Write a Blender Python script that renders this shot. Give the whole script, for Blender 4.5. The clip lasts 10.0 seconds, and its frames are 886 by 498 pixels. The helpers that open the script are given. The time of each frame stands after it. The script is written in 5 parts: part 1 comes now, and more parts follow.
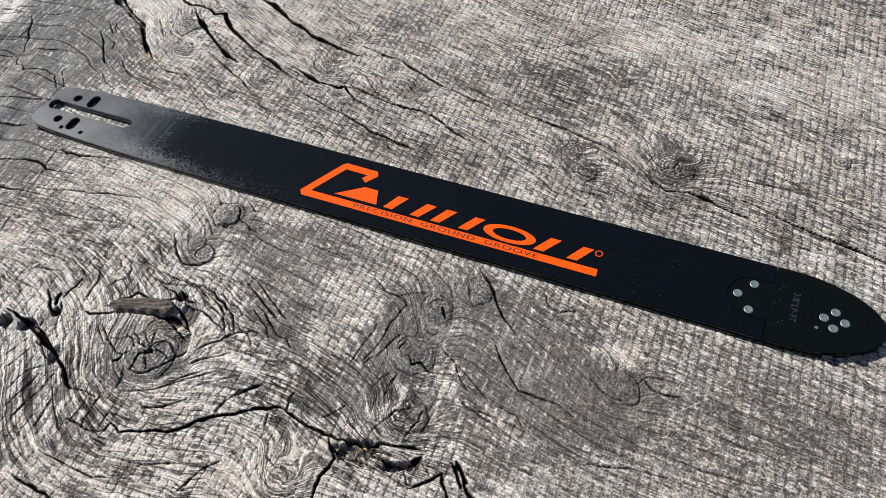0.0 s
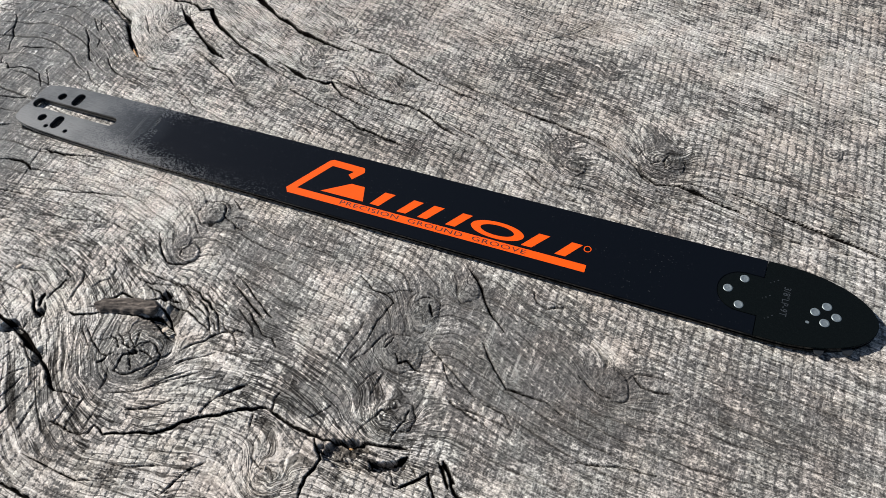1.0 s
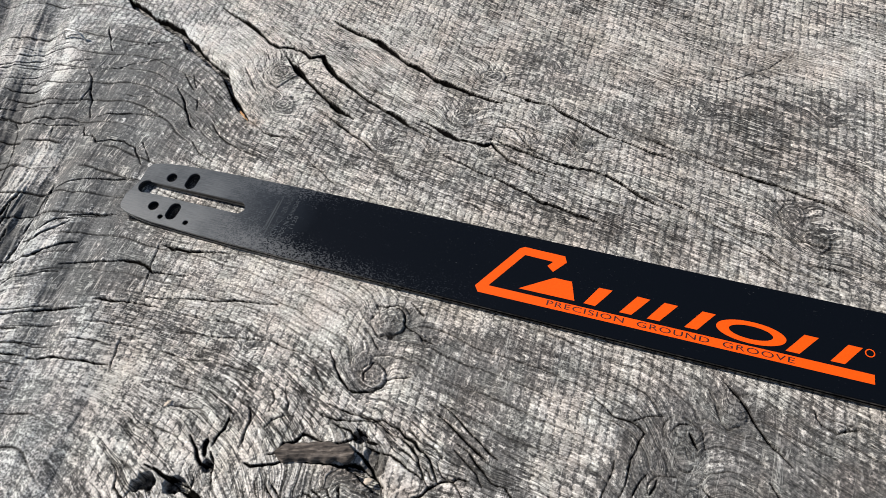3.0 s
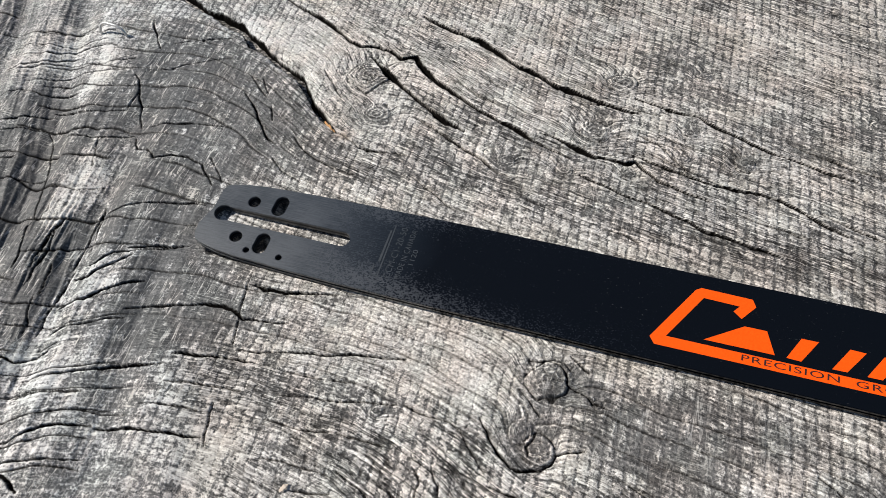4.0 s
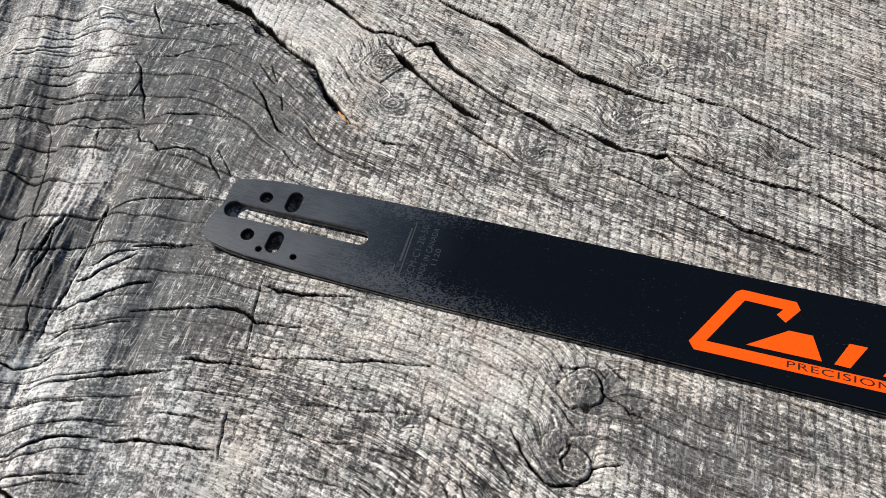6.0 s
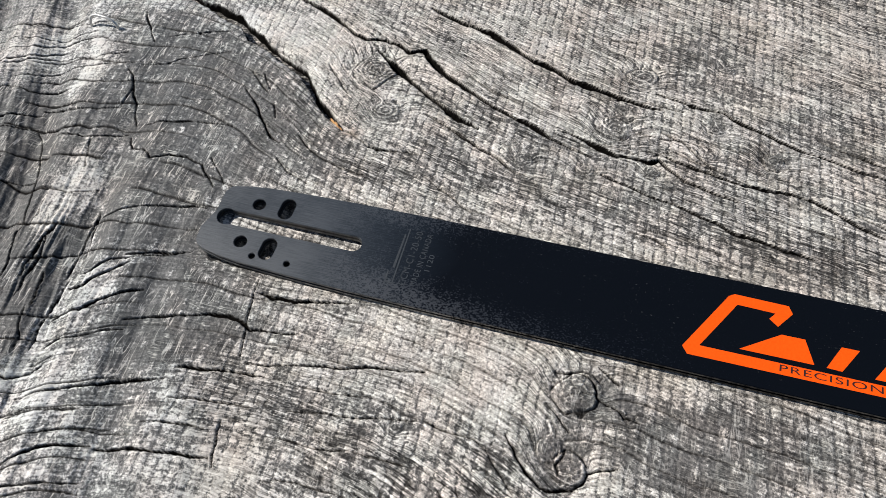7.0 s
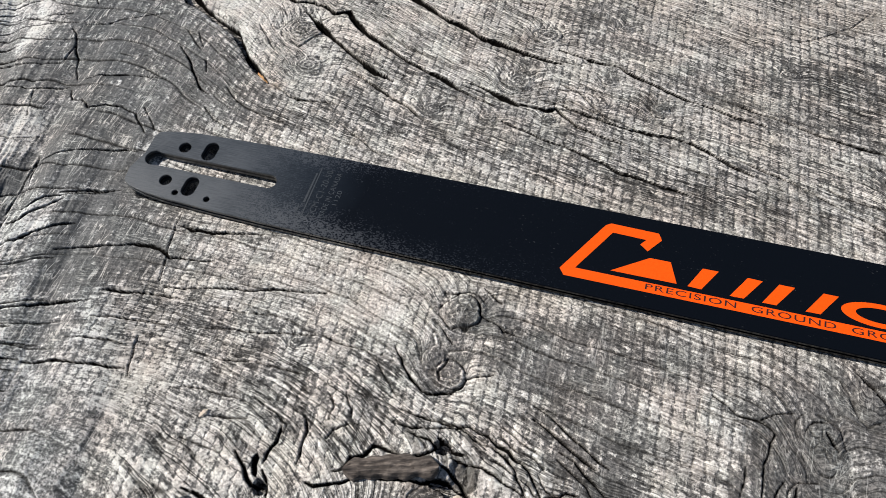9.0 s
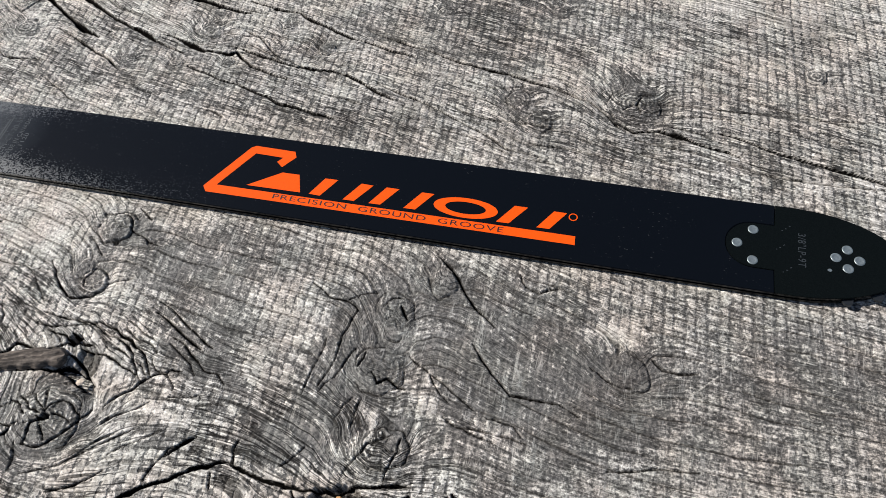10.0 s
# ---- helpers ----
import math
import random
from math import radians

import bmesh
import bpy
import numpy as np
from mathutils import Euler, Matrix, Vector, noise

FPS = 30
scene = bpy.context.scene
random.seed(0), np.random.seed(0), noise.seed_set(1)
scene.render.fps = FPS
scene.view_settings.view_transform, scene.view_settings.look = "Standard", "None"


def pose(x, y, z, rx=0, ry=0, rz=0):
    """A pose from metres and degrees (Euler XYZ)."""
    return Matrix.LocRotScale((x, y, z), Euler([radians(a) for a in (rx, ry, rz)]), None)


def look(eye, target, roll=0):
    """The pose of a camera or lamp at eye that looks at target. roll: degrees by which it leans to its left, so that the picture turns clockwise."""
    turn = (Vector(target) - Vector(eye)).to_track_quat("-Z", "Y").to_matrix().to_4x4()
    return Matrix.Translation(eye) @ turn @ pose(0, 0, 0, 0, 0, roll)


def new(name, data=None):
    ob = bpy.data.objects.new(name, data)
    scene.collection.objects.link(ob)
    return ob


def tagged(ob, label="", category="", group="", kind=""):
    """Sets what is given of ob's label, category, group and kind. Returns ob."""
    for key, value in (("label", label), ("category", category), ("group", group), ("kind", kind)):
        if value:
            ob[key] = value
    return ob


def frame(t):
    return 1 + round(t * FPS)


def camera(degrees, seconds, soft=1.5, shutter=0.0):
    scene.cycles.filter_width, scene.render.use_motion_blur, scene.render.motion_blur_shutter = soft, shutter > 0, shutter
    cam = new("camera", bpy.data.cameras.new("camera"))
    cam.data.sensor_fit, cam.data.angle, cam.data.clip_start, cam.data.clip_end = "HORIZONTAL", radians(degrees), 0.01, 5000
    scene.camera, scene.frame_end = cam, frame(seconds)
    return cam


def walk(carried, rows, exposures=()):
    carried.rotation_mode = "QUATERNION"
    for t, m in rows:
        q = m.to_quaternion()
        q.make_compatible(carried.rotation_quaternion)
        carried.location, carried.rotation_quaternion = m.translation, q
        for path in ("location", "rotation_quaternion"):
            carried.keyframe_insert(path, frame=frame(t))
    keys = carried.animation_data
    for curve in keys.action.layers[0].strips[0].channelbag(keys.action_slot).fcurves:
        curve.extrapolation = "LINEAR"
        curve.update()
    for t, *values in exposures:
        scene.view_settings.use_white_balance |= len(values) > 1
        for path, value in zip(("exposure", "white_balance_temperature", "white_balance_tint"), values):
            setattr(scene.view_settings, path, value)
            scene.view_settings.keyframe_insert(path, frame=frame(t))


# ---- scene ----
cam = camera(60.680, 10.0, soft=0.55)
PATH = [
    (0, (0.47802, -0.25835, 0.35971), (0.16430, 0.26169, -0.43474), -9.295),
    (0.5, (0.48231, -0.25379, 0.35757), (0.16676, 0.26082, -0.43967), -9.999),
    (1, (0.48311, -0.25165, 0.35540), (0.17080, 0.26303, -0.44308), -9.946),
    (1.5, (0.48156, -0.25068, 0.35129), (0.17113, 0.26085, -0.44994), -9.818),
    (2, (0.46959, -0.24547, 0.35493), (0.15711, 0.25899, -0.44998), -10.340),
    (2.5, (0.41358, -0.23092, 0.36038), (0.09996, 0.26188, -0.45128), -11.871),
    (3, (0.32513, -0.20259, 0.35174), (0.04461, 0.28953, -0.47235), -12.334),
    (3.2, (0.28769, -0.19618, 0.34669), (0.02375, 0.29832, -0.48144), -11.964),
    (4.3, (0.20427, -0.17430, 0.30409), (-0.01663, 0.33252, -0.52918), -7.361),
    (4.5, (0.19899, -0.17078, 0.30036), (-0.01855, 0.33352, -0.53532), -6.985),
    (5, (0.19090, -0.16888, 0.30032), (-0.02593, 0.32291, -0.54297), -7.253),
    (5.5, (0.18924, -0.16801, 0.30077), (-0.03080, 0.31906, -0.54442), -8.068),
    (6, (0.19383, -0.16868, 0.30370), (-0.02288, 0.32099, -0.54085), -7.933),
    (7.5, (0.19264, -0.17151, 0.30311), (-0.01169, 0.33366, -0.53537), -6.975),
    (8, (0.18837, -0.17560, 0.30081), (-0.01036, 0.32953, -0.53904), -6.864),
    (8.5, (0.19405, -0.18109, 0.30006), (-0.00213, 0.32424, -0.54028), -6.275),
    (9, (0.25007, -0.19940, 0.30847), (0.04551, 0.30564, -0.53004), -6.541),
    (9.5, (0.34029, -0.21253, 0.32159), (0.14406, 0.29294, -0.51864), -6.526),
    (10, (0.43251, -0.21386, 0.31450), (0.24946, 0.29080, -0.52919), -8.053),
]
walk(cam, [(t, look(eye, target, roll)) for t, eye, target, roll in PATH], exposures=((0, 0.2), (10, 0.2)))

# ---- light ----
SUN_AZ, SUN_EL = radians(178), radians(41.5)
sun_way = Vector((math.cos(SUN_EL) * math.cos(SUN_AZ), math.cos(SUN_EL) * math.sin(SUN_AZ), math.sin(SUN_EL)))
sun_data = bpy.data.lights.new("sun", "SUN")
sun_data.energy, sun_data.angle, sun_data.color = 5.0, radians(0.55), (1.0, 0.965, 0.905)
sun = new("sun", sun_data)
sun.matrix_world = look(sun_way * 6, (0, 0, 0))
world = bpy.data.worlds.new("sky")
scene.world = world
world.use_nodes = True
sky = world.node_tree.nodes.new("ShaderNodeTexSky")
sky.sky_type, sky.sun_disc = "NISHITA", False
sky.sun_elevation, sky.sun_rotation = SUN_EL, math.atan2(sun_way.x, sun_way.y) % (2 * math.pi)
back = world.node_tree.nodes["Background"]
back.inputs["Strength"].default_value = 0.07
world.node_tree.links.new(sky.outputs["Color"], back.inputs["Color"])


# ---- materials ----
SAW_CELL = 1.7  # how far the worn bars of the saw's rows differ
WORN_LO, WORN_HI = 0.3, 0.72  # where the dark skin gives way to pale wood


class Nodes:
    """A node material, with short ways to add and join nodes."""

    def __init__(self, name, rough=0.5, metal=0.0, colour=(0.5, 0.5, 0.5)):
        self.mat = bpy.data.materials.new(name)
        self.mat.use_nodes = True
        self.tree = self.mat.node_tree
        self.bsdf = self.tree.nodes["Principled BSDF"]
        self.put("Roughness", rough)
        self.put("Metallic", metal)
        self.put("Base Color", (*colour, 1))

    def link(self, node, key, value):
        if isinstance(value, bpy.types.NodeSocket):
            self.tree.links.new(value, node.inputs[key])
        elif value is not None:
            node.inputs[key].default_value = value

    def put(self, key, value):
        self.link(self.bsdf, key, value)

    def attr(self, name, out="Fac"):
        n = self.tree.nodes.new("ShaderNodeAttribute")
        n.attribute_name = name
        return n.outputs[out]

    def coords(self, out="Object"):
        return self.tree.nodes.new("ShaderNodeTexCoord").outputs[out]

    def mapped(self, vec, scale=(1, 1, 1), turn=0.0):
        n = self.tree.nodes.new("ShaderNodeMapping")
        self.link(n, "Vector", vec)
        n.inputs["Scale"].default_value = scale
        n.inputs["Rotation"].default_value = (0, 0, turn)
        return n.outputs[0]

    def noise(self, vec, scale, detail=3.0, rough=0.55):
        n = self.tree.nodes.new("ShaderNodeTexNoise")
        self.link(n, "Vector", vec)
        n.inputs["Scale"].default_value, n.inputs["Detail"].default_value, n.inputs["Roughness"].default_value = scale, detail, rough
        return n.outputs["Fac"]

    def calc(self, op, a, b=0.0, c=0.0, clamp=False):
        n = self.tree.nodes.new("ShaderNodeMath")
        n.operation, n.use_clamp = op, clamp
        for k, v in enumerate((a, b, c)):
            self.link(n, k, v)
        return n.outputs[0]

    def span(self, v, lo, hi, to_lo=0.0, to_hi=1.0):
        n = self.tree.nodes.new("ShaderNodeMapRange")
        for k, x in zip(("Value", "From Min", "From Max", "To Min", "To Max"), (v, lo, hi, to_lo, to_hi)):
            self.link(n, k, x)
        return n.outputs[0]

    def ramp(self, v, *stops):
        n = self.tree.nodes.new("ShaderNodeValToRGB")
        self.link(n, "Fac", v)
        e = n.color_ramp.elements
        while len(e) < len(stops):
            e.new(0.5)
        for el, (p, c) in zip(e, stops):
            el.position, el.color = p, (*c, 1)
        return n.outputs["Color"]

    def mix(self, f, a, b):
        n = self.tree.nodes.new("ShaderNodeMix")
        n.data_type = "RGBA"
        self.link(n, 0, f)
        self.link(n, 6, a)
        self.link(n, 7, b)
        return n.outputs[2]

    def bump(self, height, strength, distance):
        n = self.tree.nodes.new("ShaderNodeBump")
        self.link(n, "Height", height)
        n.inputs["Strength"].default_value, n.inputs["Distance"].default_value = strength, distance
        self.put("Normal", n.outputs[0])


def weathered_wood():
    """Grey weathered wood: a dark weathered skin, worn through to pale wood on the crests of grain and saw marks."""
    m = Nodes("weathered_wood", 0.78)
    grain, here = m.attr("grain", "Vector"), m.coords()
    wear_and_light, sawn, smoothed = m.attr("wear_and_light"), m.attr("sawn"), m.attr("smoothed")

    def centred(v, gain):
        return m.calc("MULTIPLY", m.calc("SUBTRACT", v, 0.5), gain)

    def total(*terms):
        out = terms[0]
        for t in terms[1:]:
            out = m.calc("ADD", out, t)
        return out

    def thin(vec, scale, width, cover, detail=2):
        n = m.noise(vec, scale, detail, 0.5)
        line = m.span(m.calc("ABSOLUTE", m.calc("SUBTRACT", n, 0.5)), 0.3 * width, width, 1.0, 0.0)
        return m.calc("MULTIPLY", line, cover, clamp=True)

    xyz = m.tree.nodes.new("ShaderNodeSeparateXYZ")
    m.link(xyz, 0, grain)
    # The saw's marks: rows across the grain, each broken into short worn bars.
    wobble = centred(m.noise(here, 190, 4, 0.65), 0.9)
    beat = m.calc("ADD", xyz.outputs[2], wobble)
    row = m.calc("FLOOR", beat)
    off = m.calc("ABSOLUTE", m.calc("SUBTRACT", m.calc("SUBTRACT", beat, row), 0.5))
    at = m.tree.nodes.new("ShaderNodeCombineXYZ")
    m.link(at, 0, m.calc("MULTIPLY", xyz.outputs[0], 0.5))
    m.link(at, 1, m.calc("MULTIPLY", row, 7.3))
    m.link(at, 2, m.calc("MULTIPLY", xyz.outputs[1], 0.01))
    cell = m.noise(at.outputs[0], 1.0, 2, 0.7)
    crest, groove = m.span(off, 0.22, 0.4, 1.0, 0.0), m.span(off, 0.36, 0.47, 0.0, 1.0)
    # Thin pale dashes: worn crests, and the rows' sunlit steep faces painted in.
    dash = m.calc("MULTIPLY", m.span(off, 0.06, 0.15, 1.0, 0.0), m.span(cell, 0.5, 0.6), clamp=True)
    saw = total(centred(cell, SAW_CELL), m.calc("MULTIPLY", crest, 0.2), m.calc("MULTIPLY", m.calc("MULTIPLY", groove, m.span(m.noise(here, 230, 2), 0.45, 0.58)), -0.28), m.calc("MULTIPLY", dash, 0.38), -0.1)
    saw = m.calc("MULTIPLY", saw, sawn)
    # Flakes and fibres along the grain.
    flake = m.noise(m.mapped(grain, (0.26, 0.05, 0)), 1.0, 5, 0.68)
    fibre = m.noise(m.mapped(grain, (1.25, 0.075, 0)), 1.0, 4, 0.68)
    fine = m.noise(here, 800, 2, 0.6)
    zones, plots = m.noise(here, 32, 3, 0.6), m.noise(here, 14, 2)
    speck = m.noise(here, 1700, 2, 0.7)
    along = m.calc("MULTIPLY", total(m.calc("MULTIPLY", centred(flake, 1.0), m.span(m.attr("lined"), 0.0, 1.0, 0.8, 1.35)), m.calc("MULTIPLY", centred(fibre, 1.0), m.span(m.attr("lined"), 0.0, 1.0, 0.5, 1.5))), m.span(smoothed, 0.0, 1.0, 1.0, 0.45))
    w = total(wear_and_light, along, centred(fine, 0.85), centred(speck, 0.35), saw)
    worn = m.tree.nodes.new("ShaderNodeMapRange")
    worn.interpolation_type = "SMOOTHSTEP"
    steady = m.span(m.attr("lined"), 0.0, 0.95, 0.66, 1.3)
    m.link(worn, "Value", m.calc("ADD", m.calc("MULTIPLY", m.calc("SUBTRACT", w, 0.5), steady), 0.5))
    worn.inputs["From Min"].default_value, worn.inputs["From Max"].default_value = WORN_LO, WORN_HI
    worn = worn.outputs[0]
    # Hairline checks along the grain; hair-thin pale scuffs in straight short strokes.
    short = thin(m.mapped(grain, (0.75, 0.04, 0)), 1.0, 0.045, m.span(zones, 0.44, 0.55))
    longer = thin(m.mapped(grain, (0.27, 0.007, 0)), 1.0, 0.016, m.span(plots, 0.42, 0.55))
    streak = thin(m.mapped(grain, (0.5, 0.012, 0)), 1.0, 0.022, m.attr("lined"))
    checks = m.calc("MAXIMUM", m.calc("MAXIMUM", short, longer), streak)
    checks = m.calc("MULTIPLY", checks, m.calc("MULTIPLY", m.span(smoothed, 0.2, 1.0, 1.0, 0.35), m.span(m.attr("lined"), 0.0, 1.0, 0.5, 1.0)))
    scuffs = thin(m.mapped(here, (260, 34, 1), 0.5), 1.0, 0.018, m.span(m.noise(here, 75, 2), 0.5, 0.6))
    scuffs = m.calc("MAXIMUM", scuffs, thin(m.mapped(here, (230, 28, 1), -0.45), 1.0, 0.018, m.span(m.noise(here, 62, 2), 0.52, 0.62)))
    scuffs = m.calc("MAXIMUM", scuffs, thin(m.mapped(here, (40, 300, 1), 0.35), 1.0, 0.016, m.span(m.noise(here, 55, 2), 0.54, 0.64)))
    scuffs = m.calc("MULTIPLY", scuffs, m.calc("MULTIPLY", m.span(worn, 0.0, 1.0, 0.5, 0.15), m.span(smoothed, 0.0, 1.0, 0.8, 1.5)))
    shade = total(centred(fine, 2.3), centred(fibre, 2.2), centred(flake, 0.5), centred(speck, 0.8), 0.5)
    skin = m.ramp(shade, (0.0, (0.04, 0.038, 0.0365)), (0.5, (0.116, 0.11, 0.105)), (1.0, (0.245, 0.23, 0.216)))
    bare = m.ramp(shade, (0.0, (0.25, 0.231, 0.213)), (0.5, (0.5, 0.469, 0.434)), (1.0, (0.82, 0.778, 0.728)))
    col = m.mix(worn, skin, bare)
    cold = m.ramp(total(m.span(w, 0.1, 0.95), centred(shade, 0.45)), (0.0, (0.045, 0.048, 0.051)), (0.38, (0.15, 0.153, 0.155)), (0.62, (0.36, 0.36, 0.358)), (0.85, (0.62, 0.62, 0.61)))
    col = m.mix(m.calc("MULTIPLY", smoothed, 0.75), col, cold)
    col = m.mix(scuffs, col, (0.62, 0.6, 0.57, 1))
    # Faint warm and greenish casts, as lichen and tannin leave them.
    for size, cast in ((38, (1.04, 0.992, 0.965)), (55, (0.982, 1.005, 0.988))):
        n = m.tree.nodes.new("ShaderNodeVectorMath")
        n.operation = "MULTIPLY"
        m.link(n, 0, col)
        n.inputs[1].default_value = cast
        col = m.mix(m.span(m.noise(here, size, 3, 0.6), 0.45, 0.6), col, n.outputs[0])
    brown = m.ramp(total(worn, centred(shade, 0.9)), (0.0, (0.03, 0.023, 0.018)), (0.5, (0.15, 0.115, 0.09)), (1.0, (0.42, 0.33, 0.26)))
    col = m.mix(m.attr("brown"), col, brown)
    # Near-black for cracks and hollows: dirt, with the shade of their depth painted in.
    dirt_shade = m.ramp(fine, (0.0, (0.0022, 0.002, 0.0018)), (1.0, (0.009, 0.008, 0.0072)))
    soil_shade = m.calc("MAXIMUM", m.attr("dirt_shade"), m.calc("MULTIPLY", checks, 0.85))
    m.put("Base Color", m.mix(soil_shade, col, dirt_shade))
    m.put("Roughness", m.span(worn, 0.0, 1.0, 0.58, 0.82))
    m.put("Specular IOR Level", m.span(soil_shade, 0.0, 0.8, 0.35, 0.0))
    relief = total(m.calc("MULTIPLY", worn, 0.45), m.calc("MULTIPLY", fibre, 0.7), m.calc("MULTIPLY", total(fine, speck), 0.45))
    relief = m.calc("SUBTRACT", relief, m.calc("MULTIPLY", checks, 1.1))
    relief = m.calc("ADD", relief, m.calc("MULTIPLY", saw, 0.4))
    m.bump(relief, 0.6, 0.0008)
    return m.mat


def bark_brown():
    m = Nodes("old_bark", 0.85)
    c = m.coords()
    v = m.noise(m.mapped(c, (90, 700, 400), 0.2), 1.0, 5, 0.65)
    m.put("Base Color", m.ramp(v, (0.3, (0.012, 0.009, 0.008)), (0.48, (0.06, 0.047, 0.039)), (0.7, (0.2, 0.165, 0.14))))
    m.bump(v, 0.9, 0.001)
    return m.mat


def black_paint():
    m = Nodes("black_lacquer", 0.3)
    c = m.coords()
    x = m.tree.nodes.new("ShaderNodeSeparateXYZ")
    m.link(x, 0, c)
    brushed = m.noise(m.mapped(c, (110, 2400, 200)), 1.0, 3, 0.6)
    cloud = m.noise(c, 28, 4, 0.6)
    wander = m.calc("MULTIPLY", m.calc("SUBTRACT", cloud, 0.5), 0.03)
    bare = m.span(m.calc("ADD", x.outputs[0], wander), 0.06, 0.128, 1.0, 0.0)
    # Wiped clean in a long patch; a fine gritty film is left round it, and thins out along the bar.
    px = m.calc("DIVIDE", m.calc("SUBTRACT", x.outputs[0], 0.165), 0.062)
    py = m.calc("DIVIDE", m.calc("SUBTRACT", x.outputs[1], 0.004), 0.015)
    out = m.calc("SQRT", m.calc("ADD", m.calc("MULTIPLY", px, px), m.calc("MULTIPLY", py, py)))
    out = m.calc("ADD", out, m.calc("MULTIPLY", m.calc("SUBTRACT", m.noise(c, 90, 5, 0.7), 0.5), 1.5))
    film = m.span(out, 0.6, 1.75)
    smear = m.span(m.noise(m.mapped(c, (1, 1.6, 1)), 75, 4, 0.7), 0.5, 0.72)
    film = m.calc("MAXIMUM", film, m.calc("MULTIPLY", smear, 0.7), clamp=True)
    film = m.calc("MULTIPLY", film, m.span(x.outputs[0], 0.12, 0.29, 1.0, 0.0))
    grit = m.noise(m.mapped(c, (1050, 1500, 1050)), 1.0, 2, 0.6)
    over = m.calc("SUBTRACT", grit, m.calc("SUBTRACT", 0.7, m.calc("MULTIPLY", film, 0.28)))
    specks = m.calc("MULTIPLY", m.span(over, 0.0, 0.07), film, clamp=True)
    rough_film = m.calc("MAXIMUM", specks, bare, clamp=True)
    dust = m.span(m.noise(m.mapped(c, (1, 1.7, 1), 0.5), 650, 1.5, 0.6), 0.7, 0.74)
    dusty = m.calc("MULTIPLY", dust, m.span(m.noise(c, 40, 3), 0.45, 0.7), clamp=True)
    lacq = m.mix(m.calc("MULTIPLY", dusty, 0.25), (0.0024, 0.0033, 0.0052, 1), (0.13, 0.135, 0.14, 1))
    steel = m.mix(brushed, (0.004, 0.0075, 0.012, 1), (0.012, 0.02, 0.03, 1))
    m.put("Base Color", m.mix(bare, lacq, steel))
    m.put("Roughness", m.calc("ADD", m.span(rough_film, 0, 1, 0.22, 0.38), m.calc("MULTIPLY", bare, 0.03)))
    m.put("Specular IOR Level", m.calc("ADD", m.span(rough_film, 0, 1, 0.2, 0.9), m.calc("MULTIPLY", bare, m.span(m.calc("ADD", brushed, cloud), 0.8, 1.2, -0.3, 0.35))))
    m.put("Coat Weight", m.calc("MULTIPLY", specks, m.span(x.outputs[0], 0.06, 0.09)))
    m.put("Coat Roughness", 0.36)
    streaks = m.calc("MULTIPLY", m.calc("MULTIPLY", m.calc("ADD", brushed, m.noise(c, 1400, 3, 0.6)), bare), 0.3)
    m.bump(m.calc("ADD", streaks, m.calc("MULTIPLY", grit, m.span(film, 0, 1, 0.05, 0.4))), 0.5, 0.00018)
    return m.mat


def plain(name, colour, rough, metal=0.0, grain=0.0, scale=900, gloss=0.5):
    m = Nodes(name, rough, metal, colour)
    m.put("Specular IOR Level", gloss)
    v = m.noise(m.coords(), scale, 3, 0.6)
    dark = tuple(0.72 * c for c in colour)
    m.put("Base Color", m.mix(v, (*dark, 1), (*(min(1, 1.18 * c) for c in colour), 1)))
    m.put("Roughness", m.span(v, 0.3, 0.7, rough * 0.85, rough * 1.15))
    if grain:
        m.bump(v, grain, 0.0003)
    return m.mat


WOOD = weathered_wood()
BARK = bark_brown()
LACQUER = black_paint()
NOSE_BLACK = plain("nose_black", (0.0032, 0.0045, 0.0045), 0.26, 0, 0.15, 900, 0.12)
CORE_BLACK = plain("groove_black", (0.006, 0.006, 0.006), 0.6)
ORANGE = plain("orange_print", (0.97, 0.088, 0.002), 0.6, 0, 0.08, 1200, 0.12)
PRINT_BLACK = plain("print_black", (0.03, 0.008, 0.006), 0.5)
STEEL = plain("rivet_steel", (0.34, 0.385, 0.39), 0.42, 0.75, 0.15, 1200)
TOOTH = plain("worn_tooth_steel", (0.07, 0.075, 0.08), 0.38, 0.8, 0.15, 900)
STAMP = plain("stamped_steel", (0.045, 0.051, 0.057), 0.38, 0.3)
WIRE = plain("galvanised_wire", (0.6, 0.58, 0.55), 0.4, 0.6, 0.2)
SPLINTER = plain("fresh_wood", (0.55, 0.3, 0.12), 0.7, 0, 0.3)
PALE = plain("pale_wood", (0.6, 0.5, 0.4), 0.8, 0, 0.3)
EARTH = plain("ground_earth", (0.16, 0.13, 0.1), 0.95, 0, 0.5, 30)


# ---- helpers for meshes ----
def part(name, bm, material, parent=None, label=""):
    me = bpy.data.meshes.new(name)
    bm.normal_update()
    bm.to_mesh(me)
    bm.free()
    me.materials.append(material)
    ob = new(name, me)
    if parent:
        ob.parent = parent
    if label:
        tagged(ob, label)
    return ob


def loop_edges(bm, pts, z):
    vs = [bm.verts.new((x, y, z)) for x, y in pts]
    return [bm.edges.new((vs[k], vs[(k + 1) % len(vs)])) for k in range(len(vs))]


